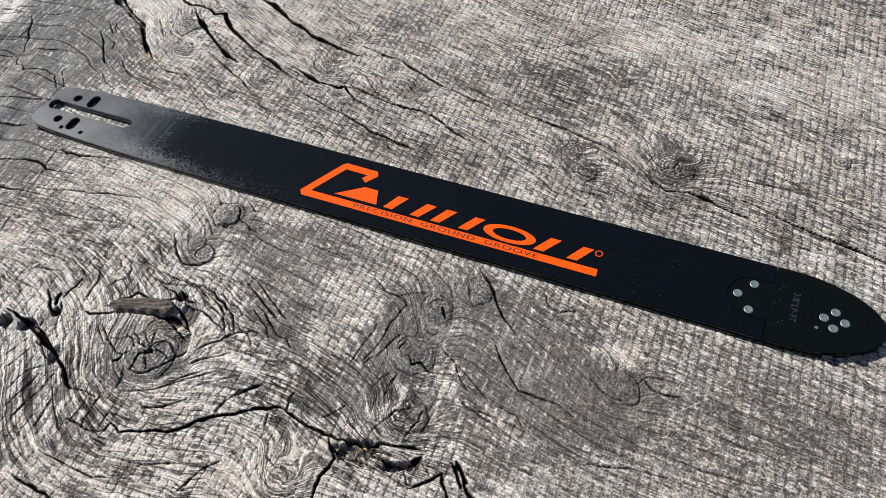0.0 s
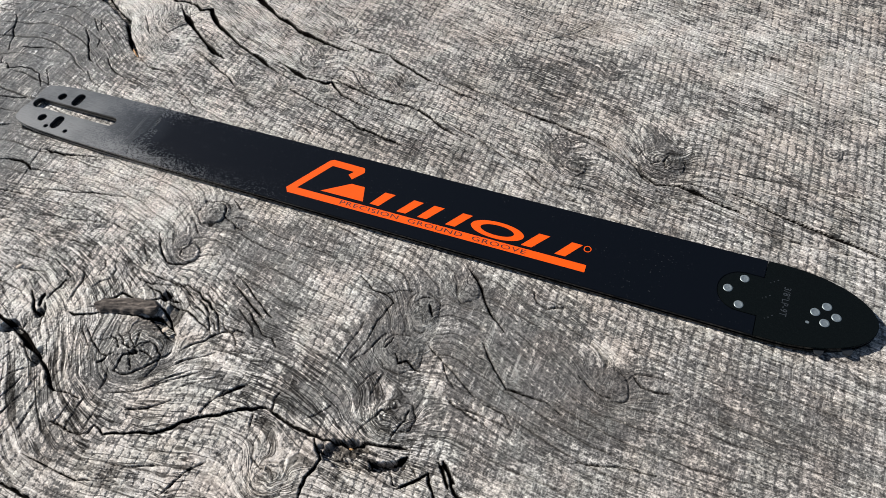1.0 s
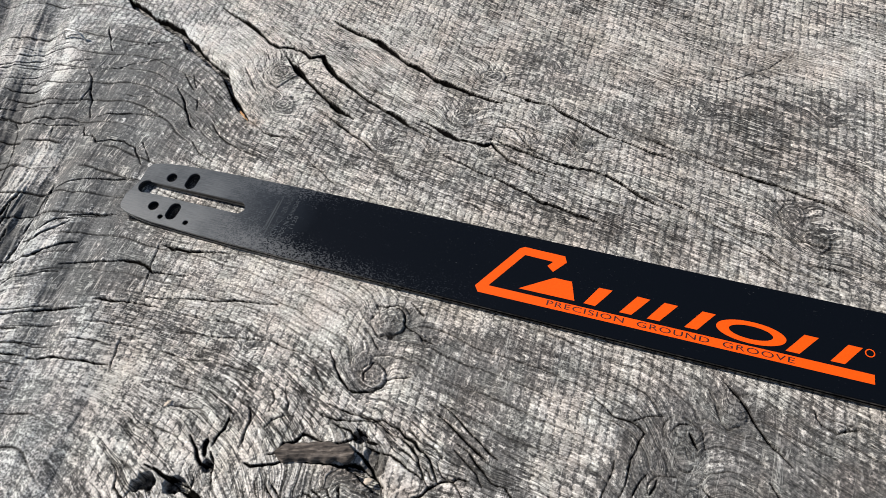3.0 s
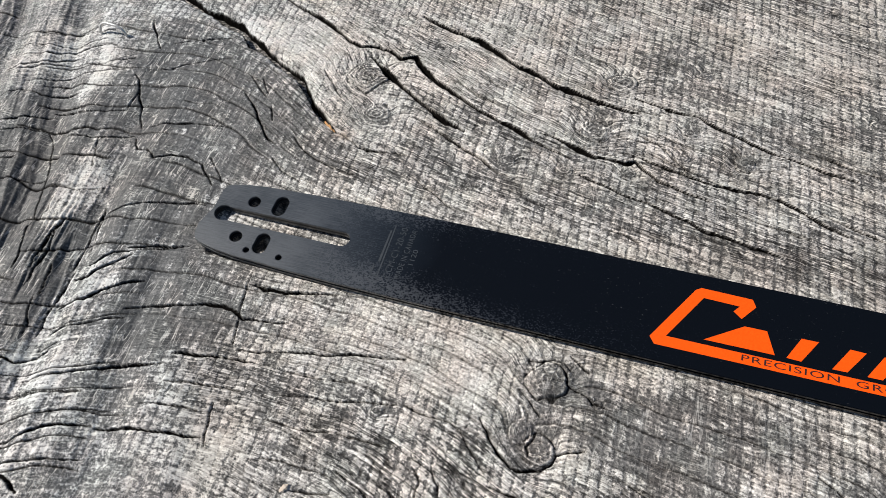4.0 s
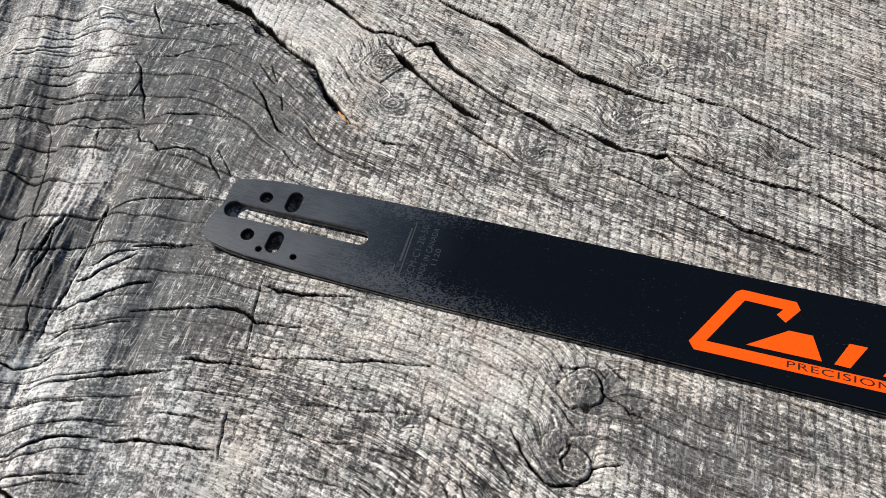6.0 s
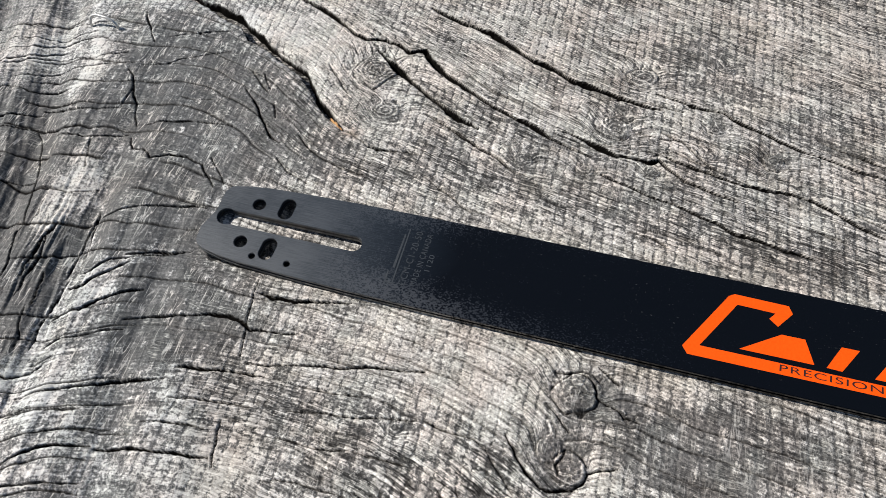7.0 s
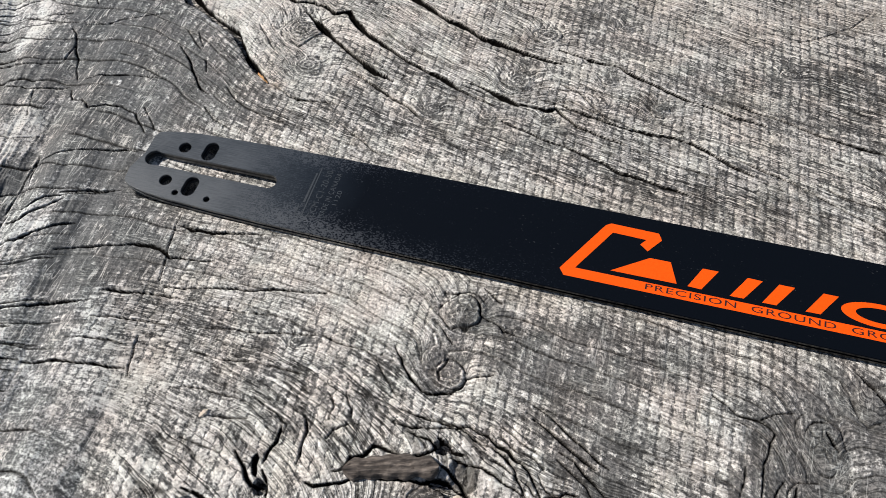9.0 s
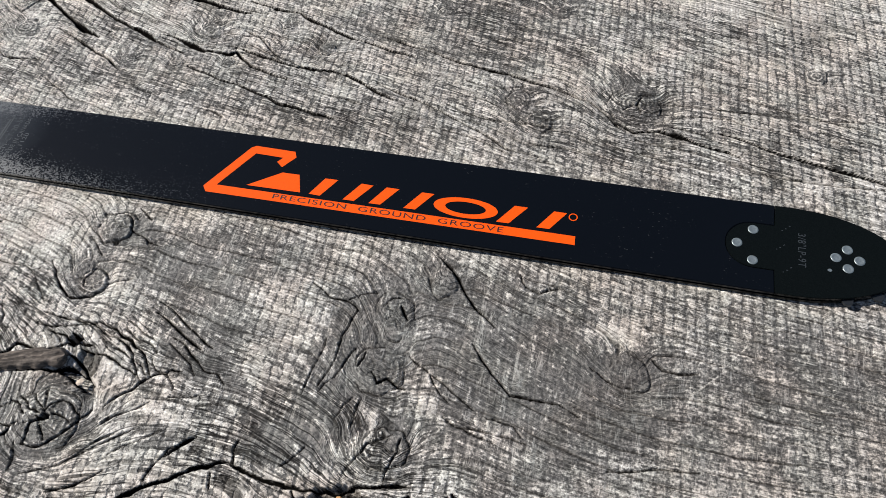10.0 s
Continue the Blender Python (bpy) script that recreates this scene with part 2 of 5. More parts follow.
def plate(outline, holes, z0, z1, bevel=0.0):
    """A flat plate between two heights, with openings through it. Millimetres."""
    bm = bmesh.new()
    edges = []
    for pts in (outline, *holes):
        edges += loop_edges(bm, [(x / 1000, y / 1000) for x, y in pts], z1 / 1000)
    bmesh.ops.triangle_fill(bm, use_beauty=True, use_dissolve=False, edges=edges, normal=(0, 0, 1))
    top = list(bm.faces)
    rim = [e for e in bm.edges if len(e.link_faces) == 1]
    low = bmesh.ops.extrude_face_region(bm, geom=top)
    bmesh.ops.translate(bm, vec=(0, 0, (z0 - z1) / 1000), verts=[v for v in low["geom"] if isinstance(v, bmesh.types.BMVert)])
    bmesh.ops.recalc_face_normals(bm, faces=bm.faces)
    if bevel:
        sharp = [e for e in bm.edges if len(e.link_faces) == 2 and e.calc_face_angle(0) > 1.0 and all(abs(v.co.z - z1 / 1000) < 1e-6 for v in e.verts)]
        bmesh.ops.bevel(bm, geom=sharp, offset=bevel / 1000, segments=2, affect="EDGES", clamp_overlap=True)
    return bm


def arc(cx, cy, rx, ry, a0, a1, n):
    return [(cx + rx * math.cos(radians(a0 + (a1 - a0) * k / n)), cy + ry * math.sin(radians(a0 + (a1 - a0) * k / n))) for k in range(n + 1)]


def ring(cx, cy, rx, ry, n=28):
    return arc(cx, cy, rx, ry, 0, 360 * (n - 1) / n, n - 1)


def words(name, body, size, x, y, z, turn, material, parent, width=0.0, lift=0.00006):
    """Lettering laid flat, as a mesh. Millimetres; width: its whole length."""
    cu = bpy.data.curves.new(name, "FONT")
    cu.body, cu.size, cu.extrude, cu.align_x, cu.align_y = body, 1.0, 0.0, "CENTER", "CENTER"
    cu.space_character = 1.12
    tmp = new(name, cu)
    bpy.context.view_layer.update()
    me = bpy.data.meshes.new_from_object(tmp.evaluated_get(bpy.context.evaluated_depsgraph_get()))
    bpy.data.objects.remove(tmp)
    xs = [v.co.x for v in me.vertices]
    ys = [v.co.y for v in me.vertices]
    sx = width / (max(xs) - min(xs)) if width else size / (max(ys) - min(ys))
    sy = size / (max(ys) - min(ys))
    cx, cy = (max(xs) + min(xs)) / 2, (max(ys) + min(ys)) / 2
    me.transform(pose(x / 1000, y / 1000, z / 1000, 0, 0, turn) @ Matrix.Diagonal((sx / 1000, sy / 1000, 1, 1)) @ Matrix.Translation((-cx, -cy, 0)))
    bm = bmesh.new()
    bm.from_mesh(me)
    low = bmesh.ops.extrude_face_region(bm, geom=list(bm.faces))
    bmesh.ops.translate(bm, vec=(0, 0, lift), verts=[v for v in low["geom"] if isinstance(v, bmesh.types.BMVert)])
    bmesh.ops.recalc_face_normals(bm, faces=bm.faces)
    return part(name, bm, material, parent)


# ---- the slab of weathered wood ----
STEP = 0.5  # spacing of the fine sheet, in millimetres
X0, X1, Y0, Y1 = -275.0, 612.0, -272.0, 325.0
gx = np.arange(X0, X1, STEP).astype(np.float32)
gy = np.arange(Y0, Y1, STEP).astype(np.float32)
GX, GY = np.meshgrid(gx, gy)
table = np.random.RandomState(7).rand(8, 512, 512).astype(np.float32)


def vnoise(u, v, seed=0):
    """Smooth noise from 0 to 1."""
    iu, iv = np.floor(u).astype(np.int32), np.floor(v).astype(np.int32)
    fu, fv = u - iu, v - iv
    fu, fv = fu * fu * (3 - 2 * fu), fv * fv * (3 - 2 * fv)
    t = table[seed % 8]
    iu, iv = iu + 37 * seed, iv + 91 * seed
    a, b, c, d = t[iv & 511, iu & 511], t[iv & 511, (iu + 1) & 511], t[(iv + 1) & 511, iu & 511], t[(iv + 1) & 511, (iu + 1) & 511]
    return (a * (1 - fu) + b * fu) * (1 - fv) + (c * (1 - fu) + d * fu) * fv


def fbm(u, v, seed=0, octaves=3):
    out, amp, total = 0, 1.0, 0.0
    for k in range(octaves):
        out = out + amp * vnoise(u * 2**k, v * 2**k, seed + k)
        total += amp
        amp *= 0.55
    return out / total


def coarse(rule, every=6):
    """A slow rule of x and y, worked out on a wide grid and drawn smoothly between."""
    wx, wy = np.append(gx[::every], gx[-1] + every * STEP), np.append(gy[::every], gy[-1] + every * STEP)
    rough = np.asarray(rule(*np.meshgrid(wx.astype(np.float32), wy.astype(np.float32))), np.float32)
    u, v = np.interp(gx, wx, np.arange(len(wx))), np.interp(gy, wy, np.arange(len(wy)))
    i, j = np.minimum(u.astype(int), len(wx) - 2), np.minimum(v.astype(int), len(wy) - 2)
    fu, fv = (u - i).astype(np.float32), (v - j).astype(np.float32)[:, None]
    rows = rough[j] * (1 - fv) + rough[j + 1] * fv
    return rows[:, i] * (1 - fu) + rows[:, i + 1] * fu


def smooth(lo, hi, v):
    k = np.clip((v - lo) / (hi - lo), 0, 1)
    return k * k * (3 - 2 * k)


cuts, knots, stains_and_sheen, marks, pockets, guides, zones = [], [], [], [], [], [], []


def check(width, depth, *xy):
    """A drying crack along the grain: width and depth, then its line, in millimetres."""
    cuts.append((width, depth, np.array(xy).reshape(-1, 2), True))


def split(width, depth, *xy):
    """A crack across the grain."""
    cuts.append((width, depth, np.array(xy).reshape(-1, 2), False))


def lie(wide, deep, *xy):
    """A line that the grain follows where no crack shows."""
    guides.append(np.array(xy).reshape(-1, 2))


def scratch(width, depth, *xy):
    """A pale scratch."""
    marks.append((width, depth, np.array(xy).reshape(-1, 2)))


def knot(x, y, rx, ry, turn, rise):
    knots.append((x, y, rx, ry, radians(turn), rise))


def pocket(x, y, rx, ry, turn, depth):
    """A rotten hollow with a ragged rim."""
    pockets.append((x, y, rx, ry, radians(turn), depth))


def zone(depth, *xy):
    """A patch with a drawn outline, darker (or, below nought, paler) than the wood round it."""
    zones.append((depth, np.array(xy, np.float32).reshape(-1, 2)))


def stain_or_sheen(x, y, rx, ry, turn, depth):
    """A patch of darker (or, below nought, paler) weathering; pale streaks paint sheen on the flutes."""
    stains_and_sheen.append((x, y, rx, ry, radians(turn), depth))


check(8, 12, -115.5, 168.0, -91.6, 156.3, -73.5, 149.4, -63.3, 144.6, -47.9, 139.3, -34.3, 128.9, -20.2, 122.3, -7.6, 115.6, 4.6, 109.1)
check(6, 11, -17.4, 121.3, -7.6, 115.6, 4.6, 109.1, 13.4, 99.0, 21.9, 89.2, 32.3, 80.3, 43.0, 72.6)
check(2, 4, 43.0, 72.6, 53.5, 67.5, 60.2, 63.8, 67.1, 62.4, 79.2, 63.8, 89.4, 64.5)
check(3.6, 8, -31.8, 172.7, -16.0, 165.3, -7.1, 162.0, 0.6, 158.5, 11.5, 152.4, 22.8, 144.9, 32.3, 141.5, 43.6, 143.0, 52.5, 140.9, 61.0, 135.9, 68.9, 139.2, 77.3, 130.3, 84.6, 124.4, 97.7, 117.1, 110.3, 110.1, 124.6, 103.7, 138.1, 98.7, 151.8, 91.4, 164.6, 86.8, 174.8, 83.7)
check(4, 8, 41.8, 134.7, 48.6, 128.4, 60.4, 120.4, 69.4, 113.5, 78.8, 107.5, 89.5, 100.9, 102.5, 92.9, 114.0, 88.9)
check(2, 5, 83.5, 92.5, 98.1, 86.4, 112.6, 79.3, 128.4, 72.8, 140.4, 64.5, 147.3, 63.8)
check(3, 8, 155.4, 97.6, 168.9, 94.3, 179.3, 90.4, 187.5, 87.4, 196.9, 87.2, 204.5, 86.6, 208.8, 88.9, 214.0, 84.1, 222.0, 78.8, 231.2, 76.5, 242.1, 73.4, 249.2, 71.8)
check(2.5, 6, 211.1, 91.9, 222.6, 88.6, 233.7, 86.5, 244.7, 83.4, 255.2, 82.5, 262.2, 81.9, 272.5, 82.2, 282.7, 80.3, 291.1, 76.9, 303.4, 70.2, 313.9, 66.6)
check(2.5, 6, 182.4, 73.7, 196.0, 69.9, 207.6, 65.8, 218.6, 64.0, 229.7, 60.0, 240.3, 57.2, 249.3, 52.9, 257.7, 51.9, 271.1, 49.1, 284.1, 47.3)
check(4.5, 4, 62.4, 175.3, 70.4, 171.9, 83.6, 166.5, 98.6, 161.7, 103.3, 161.1, 116.5, 153.0, 131.6, 144.2, 145.3, 139.9, 157.0, 133.8, 172.0, 130.2, 182.6, 127.1, 194.9, 124.5, 204.8, 123.3)
check(2.5, 5, 201.3, 134.3, 215.4, 130.7, 225.3, 128.2, 236.7, 127.7, 246.5, 122.2, 259.6, 117.6, 270.7, 112.8, 284.9, 108.9, 302.9, 103.8, 317.2, 101.6)
check(1.4, 2, 200.6, 42.5, 211.2, 42.0, 220.4, 37.9)
check(1.2, 2, 96.5, 51.1, 110.7, 43.6, 124.8, 35.4)
check(1.2, 2, 110.2, 134.8, 122.8, 127.4, 138.7, 122.4)
check(1.1, 2, 155.6, 172.7, 166.7, 170.5, 179.4, 170.3, 191.7, 171.5)
check(1.1, 2, 194.2, 104.3, 209.6, 102.9, 220.6, 104.3, 232.0, 102.1)
check(2, 5, -21.7, 87.8, -9.9, 77.4, 0.0, 65.5, 6.9, 57.6, 13.6, 55.1)
check(1.6, 3, -65.2, 50.4, -55.4, 54.5, -42.7, 57.5, -29.3, 59.1, -17.0, 60.1)
split(1.8, 4, -70.3, 40.2, -65.2, 33.2, -58.3, 33.5, -50.7, 28.1, -41.5, 32.8, -31.7, 33.9, -21.3, 31.2, -14.6, 24.5, -8.4, 18.5)
split(1.8, 4, -87.6, 75.5, -79.9, 63.8, -71.3, 48.4)
split(1.6, 4, -111.0, 134.3, -101.8, 122.4, -93.0, 110.9)
check(1.5, 3, -191.9, 74.7, -175.9, 79.6, -158.3, 86.3, -142.1, 94.9)
check(1.6, 3, -176.7, 53.2, -164.6, 59.1, -148.1, 58.3, -123.9, 65.5)
check(1.6, 3, -183.8, 87.2, -162.5, 92.6, -145.7, 100.8, -122.5, 107.0)
check(1.6, 3, -133.6, 48.1, -121.6, 49.4, -99.1, 53.9, -86.4, 57.8)
check(1.5, 3, -162.4, 32.9, -146.2, 39.7, -131.6, 45.0)
check(1.3, 3, -157.2, 25.4, -145.2, 30.6, -129.8, 34.3)
check(1.6, 3, -113.2, 32.1, -96.9, 33.7, -82.3, 37.9, -72.5, 41.9)
check(1.3, 3, -146.3, 6.4, -134.2, 10.8)
check(1.3, 3, -125.8, -3.2, -116.0, -1.6, -107.6, 0.5)
check(1.5, 3, -86.1, 117.4, -70.9, 123.1, -51.3, 130.2)
check(1.3, 3, -166.9, 66.5, -149.6, 72.7, -133.3, 80.6, -106.4, 88.3)
check(1.2, 2, -90.4, 92.0, -77.6, 96.5, -61.7, 104.9, -43.5, 113.8)
check(1.3, 3, -179.1, 105.3, -161.4, 112.7, -138.6, 116.0, -125.9, 122.3)
split(1.6, 4, -129.8, 34.3, -118.6, 22.9, -112.0, 10.8, -103.3, -8.0, -94.7, -28.1)
split(2.4, 5, -94.7, -28.1, -97.3, -31.2, -92.1, -43.9, -88.1, -56.5)
split(1.4, 3, -91.6, 35.0, -86.5, 22.5, -83.3, 15.3)
split(2, 5, -86.4, 57.8, -86.9, 69.6, -88.4, 76.8, -98.0, 87.1)
check(1.8, 4, -57.5, -12.5, -47.6, -6.3, -34.8, -1.1, -19.4, 3.3, -5.4, 5.7)
check(1.8, 4, -31.7, -30.4, -17.8, -24.5, -1.0, -20.1)
split(2.4, 5, -61.0, -8.5, -59.6, -16.6, -59.5, -26.1, -57.6, -38.3, -56.9, -48.2)
split(2.4, 5, -77.2, -21.2, -79.9, -31.4, -78.6, -43.8, -77.7, -53.7)
split(1.6, 4, -92.3, -10.2, -89.8, -19.5, -92.1, -25.0)
check(1.4, 3, 18.0, 116.8, 27.7, 106.8, 37.0, 97.1)
check(1.3, 3, -15.8, 101.3, -7.8, 91.1)
check(1.5, 3, 21.6, 62.5, 31.6, 54.2, 42.3, 49.0, 51.9, 46.2, 65.1, 44.4)
check(1.2, 2, 15.7, 45.0, 25.6, 37.1, 38.2, 32.7)
split(1.2, 3, -18.3, 36.6, -9.8, 28.3, -4.2, 22.1)
check(1.2, 2, -55.8, 73.9, -45.8, 73.3, -37.6, 76.1)
check(1.2, 2, -99.6, -4.5, -81.9, -2.6, -69.1, 3.2)
check(2, 4, -52.5, -53.6, -43.3, -51.1, -38.7, -44.5, -27.7, -33.8)
check(2, 4, -52.3, -72.6, -46.4, -66.9, -37.9, -63.5, -31.5, -56.6, -22.8, -50.0, -13.8, -45.4)
check(1.6, 4, -47.2, -85.4, -40.5, -79.6, -30.4, -75.8, -21.4, -70.3, -13.1, -67.0)
check(1.9, 4, -15.6, -62.6, -7.7, -58.5, 3.2, -56.1, 13.6, -53.1, 23.8, -49.5, 33.1, -48.4, 40.4, -49.5, 44.6, -52.3, 55.2, -50.4, 67.4, -48.0)
check(2, 4, -67.0, -102.6, -61.2, -101.9, -55.5, -102.6, -48.9, -98.5, -41.8, -93.7, -39.9, -90.3)
check(2, 4, -46.3, -110.0, -36.6, -104.9, -25.1, -100.9, -14.0, -96.3, -5.0, -91.6, 4.6, -87.8, 18.0, -84.0)
check(1.8, 4, 20.4, -77.7, 29.1, -75.9, 39.5, -73.9, 51.9, -72.3, 60.7, -71.4)
check(1.3, 3, -45.4, -118.9, -34.6, -114.0, -24.9, -110.7, -11.7, -106.7)
check(2.3, 5, -43.5, -141.5, -40.5, -140.1, -32.4, -137.8, -26.7, -131.9, -20.5, -126.7, -11.2, -123.2, 0.1, -119.9)
check(2, 4, 2.3, -120.5, 12.2, -118.2, 23.8, -115.7, 37.0, -113.2, 52.0, -110.9)
check(1.4, 3, -30.3, -147.9, -22.5, -144.0, -10.5, -139.2, 3.7, -135.1)
split(3, 6, -37.9, -149.3, -33.8, -149.7, -26.7, -151.7, -20.2, -152.9, -14.4, -155.9)
split(0.9, 3, 37.7, -26.3, 40.1, -40.4, 43.3, -53.6, 45.9, -65.5)
split(1.2, 3, 50.3, -94.4, 52.6, -104.0, 55.3, -114.0)
check(1.3, 2, 23.8, -91.6, 35.6, -88.8, 46.1, -87.6, 60.1, -86.3)
check(1.2, 2, 17.6, -104.5, 31.0, -101.6, 44.9, -100.2)
check(2, 4, 39.8, -33.2, 48.1, -34.1, 59.3, -33.2, 73.2, -29.8, 85.4, -27.1)
check(1.5, 3, 49.6, -67.4, 61.9, -65.8, 76.7, -61.7, 93.6, -58.9, 111.3, -53.9, 128.5, -51.0)
check(1.2, 2, 76.7, -83.4, 86.5, -81.5, 99.7, -79.5, 113.9, -76.3, 131.4, -73.0)
check(1.2, 2, 76.6, -95.5, 93.9, -95.5, 107.9, -92.3, 122.8, -92.1, 135.9, -92.3)
check(1.2, 2, 82.0, -111.9, 101.8, -110.9, 114.9, -110.9)
check(1.2, 2, -23.1, -119.7, -10.4, -115.2, 4.5, -111.3)
check(1.2, 2, 77.2, -71.7, 92.9, -70.9, 109.3, -68.0)
split(2, 5, 182.4, -36.0, 191.0, -34.5, 195.9, -34.9, 199.8, -38.2, 201.6, -43.7, 207.4, -45.5, 214.3, -49.4, 220.5, -50.1)
split(1.4, 3, 199.7, -29.3, 205.0, -32.3, 209.5, -35.4)
split(2.2, 6, 168.2, -68.4, 173.6, -74.2, 178.0, -79.3, 181.9, -82.8, 186.5, -86.1, 192.5, -86.2, 199.5, -83.8, 202.5, -80.2, 203.9, -75.7, 209.3, -73.0, 214.9, -70.9)
split(1.1, 2, 181.7, -51.1, 187.4, -55.4, 193.3, -61.2)
check(1.1, 2, 135.1, -72.0, 145.6, -74.0, 156.9, -74.1, 162.6, -77.3, 171.1, -86.0, 177.2, -91.9)
split(1.3, 3, 192.6, -79.7, 191.0, -75.5, 193.2, -71.7, 193.3, -68.5)
split(5, 10, 103.4, -152.7, 110.1, -153.1, 120.9, -154.8, 133.5, -158.5, 149.4, -164.7, 161.8, -170.5, 170.7, -177.3, 177.9, -180.8)
split(1.8, 4, 177.9, -180.8, 186.0, -179.0, 194.6, -179.4)
split(2, 5, 136.9, -164.0, 147.7, -169.3, 154.7, -170.6)
split(1.8, 4, 188.3, -195.9, 194.9, -195.7, 201.2, -196.8, 208.6, -196.2, 212.9, -193.4, 213.1, -188.8)
split(3, 8, 213.1, -188.8, 220.6, -191.7, 232.1, -186.7, 245.9, -181.4, 253.7, -175.1, 257.5, -169.9, 264.1, -165.1, 271.3, -161.3, 277.9, -156.5, 284.8, -152.1, 294.0, -147.8, 299.6, -147.2)
split(2, 5, 264.1, -165.1, 264.6, -156.9, 269.2, -147.0, 279.3, -139.7)
split(1.5, 4, 291.1, -152.7, 293.2, -159.8)
split(3.4, 8, 300.2, -148.2, 312.1, -150.5, 321.7, -151.2, 328.5, -151.3, 337.2, -150.8)
split(1.5, 4, 299.6, -147.2, 297.6, -141.1, 298.5, -137.3)
split(3, 7, 337.2, -150.8, 347.8, -150.0, 354.3, -145.8, 365.9, -143.1, 376.6, -141.1)
split(2.6, 8, 328.4, -153.1, 336.0, -160.8, 333.5, -172.1, 335.1, -182.5, 336.6, -188.8)
split(6, 9, 334.1, -157.3, 343.7, -158.9, 351.4, -159.0)
split(5, 9, 360.4, -153.5, 364.7, -156.0, 372.3, -152.1, 377.3, -145.0)
split(2, 6, 370.9, -153.6, 376.0, -159.7, 382.7, -161.0)
split(2.4, 6, 180.7, -96.2, 193.6, -97.7, 202.3, -97.6, 211.2, -96.0, 219.7, -98.1, 229.3, -101.8, 236.0, -105.7, 241.4, -110.7, 246.6, -117.6)
split(1.6, 4, 246.6, -117.6, 250.4, -115.3, 253.3, -114.6, 255.8, -112.3, 260.3, -112.0)
split(2, 5, 231.5, -134.9, 235.8, -129.4, 241.2, -125.5, 243.3, -120.8, 246.6, -117.6)
split(1.8, 4, 223.3, -107.4, 232.4, -110.5, 240.6, -113.7, 243.4, -116.8)
split(3.2, 8, 152.2, -136.8, 155.7, -137.3, 161.8, -134.8, 170.9, -129.5, 182.1, -127.0, 193.2, -124.4, 201.9, -122.7, 208.4, -123.8)
split(7, 12, 199.9, -122.0, 207.6, -122.8, 214.1, -125.9, 221.3, -130.1)
split(2.5, 5, 203, -115, 210, -118, 216, -123, 222, -127)
split(2.4, 6, 161.7, -129.2, 165.3, -127.2, 166.7, -122.4, 171.9, -119.6, 174.1, -114.8, 181.6, -115.0, 190.3, -114.8, 198.6, -110.5, 201.1, -106.0)
split(4, 8, 199.9, -104.3, 205.5, -108.1, 212.8, -108.4)
split(2.2, 5, 153.6, -117.5, 155.6, -112.4, 161.3, -108.1, 167.0, -107.7)
split(2.2, 5, 141.2, -109.8, 144.8, -116.1, 144.8, -123.5, 145.4, -130.6)
split(2, 5, 187.9, -138.0, 193.3, -139.4, 197.6, -143.2, 204.0, -144.2)
split(1.8, 4, 201.6, -131.7, 203.7, -136.4, 206.0, -142.2, 206.7, -145.9)
split(1.6, 4, 197.1, -136.1, 201.4, -139.9, 205.8, -142.9)
split(1.6, 4, 205.9, -144.8, 207.5, -139.6, 212.2, -136.6, 217.0, -137.5, 222.6, -141.4)
split(2.2, 5, 206.7, -145.9, 202.0, -148.9, 202.7, -155.1, 202.9, -158.9)
split(1.6, 4, 205.8, -147.5, 209.4, -152.6, 211.5, -155.7)
split(1.7, 4, 201.4, -158.8, 207.2, -159.1, 213.3, -156.3, 217.1, -152.4, 220.6, -147.9, 223.4, -142.4, 226.5, -137.4)
split(2, 5, 168.3, -140.9, 174.9, -145.4, 182.0, -149.5, 186.1, -152.0, 192.2, -152.4, 195.7, -149.8)
split(2, 5, 188.6, -157.7, 191.6, -155.3, 193.3, -152.0)
split(1.5, 4, 210.3, -143.3, 216.1, -143.7, 220.6, -146.0)
split(2.6, 6, 203.2, -145.8, 207.4, -145.9, 209.6, -144.2)
split(1.2, 3, 198.1, -158.1, 199.8, -163.8, 202.3, -170.3)
split(1.8, 5, 235.3, -80.3, 247.9, -86.0, 258.5, -92.2, 270.2, -98.4)
split(1.6, 4, 249.3, -96.9, 261.5, -103.5, 270.5, -109.7, 277.2, -109.9, 282.5, -114.5)
split(1.2, 3, 224.6, -92.8, 233.0, -97.0, 241.0, -99.8)
check(1.2, 3, 259.3, -124.8, 266.3, -123.6, 273.6, -120.9)
check(1.3, 3, 232.7, -144.1, 239.1, -138.0, 244.7, -134.6, 251.5, -129.0)
check(2, 4, 268.5, -150.7, 274.1, -143.8, 278.9, -139.6)
check(1.2, 2, 226.6, -161.4, 233.5, -152.6, 241.9, -145.8)
check(1.1, 2, 243.3, -155.2, 253.3, -147.2, 261.0, -141.3)
split(1.5, 4, 306.6, -56.1, 317.1, -62.2, 327.2, -62.7, 332.5, -66.3, 330.6, -74.9, 328.9, -85.9, 328.6, -94.8, 324.9, -106.1)
split(1.6, 3, 326.6, -61.6, 339.2, -55.0)
check(1.5, 3, 223.6, -175.7, 235.0, -170.3, 244.4, -162.1)
check(1.6, 4, 185.9, -216.0, 202.2, -216.3, 223.2, -216.7, 233.0, -213.3)
split(3.2, 7, 181.7, -231.7, 185.1, -232.5, 195.8, -232.5, 205.3, -233.0, 216.7, -235.7)
check(1.5, 3, 269.0, -206.2, 273.8, -193.0, 281.6, -183.7)
check(1.1, 2, 301.4, -173.0, 309.2, -176.3, 315.2, -175.0, 319.2, -179.7)
split(3, 6, 390.1, -148.2, 395.6, -156.0, 399.3, -162.3)
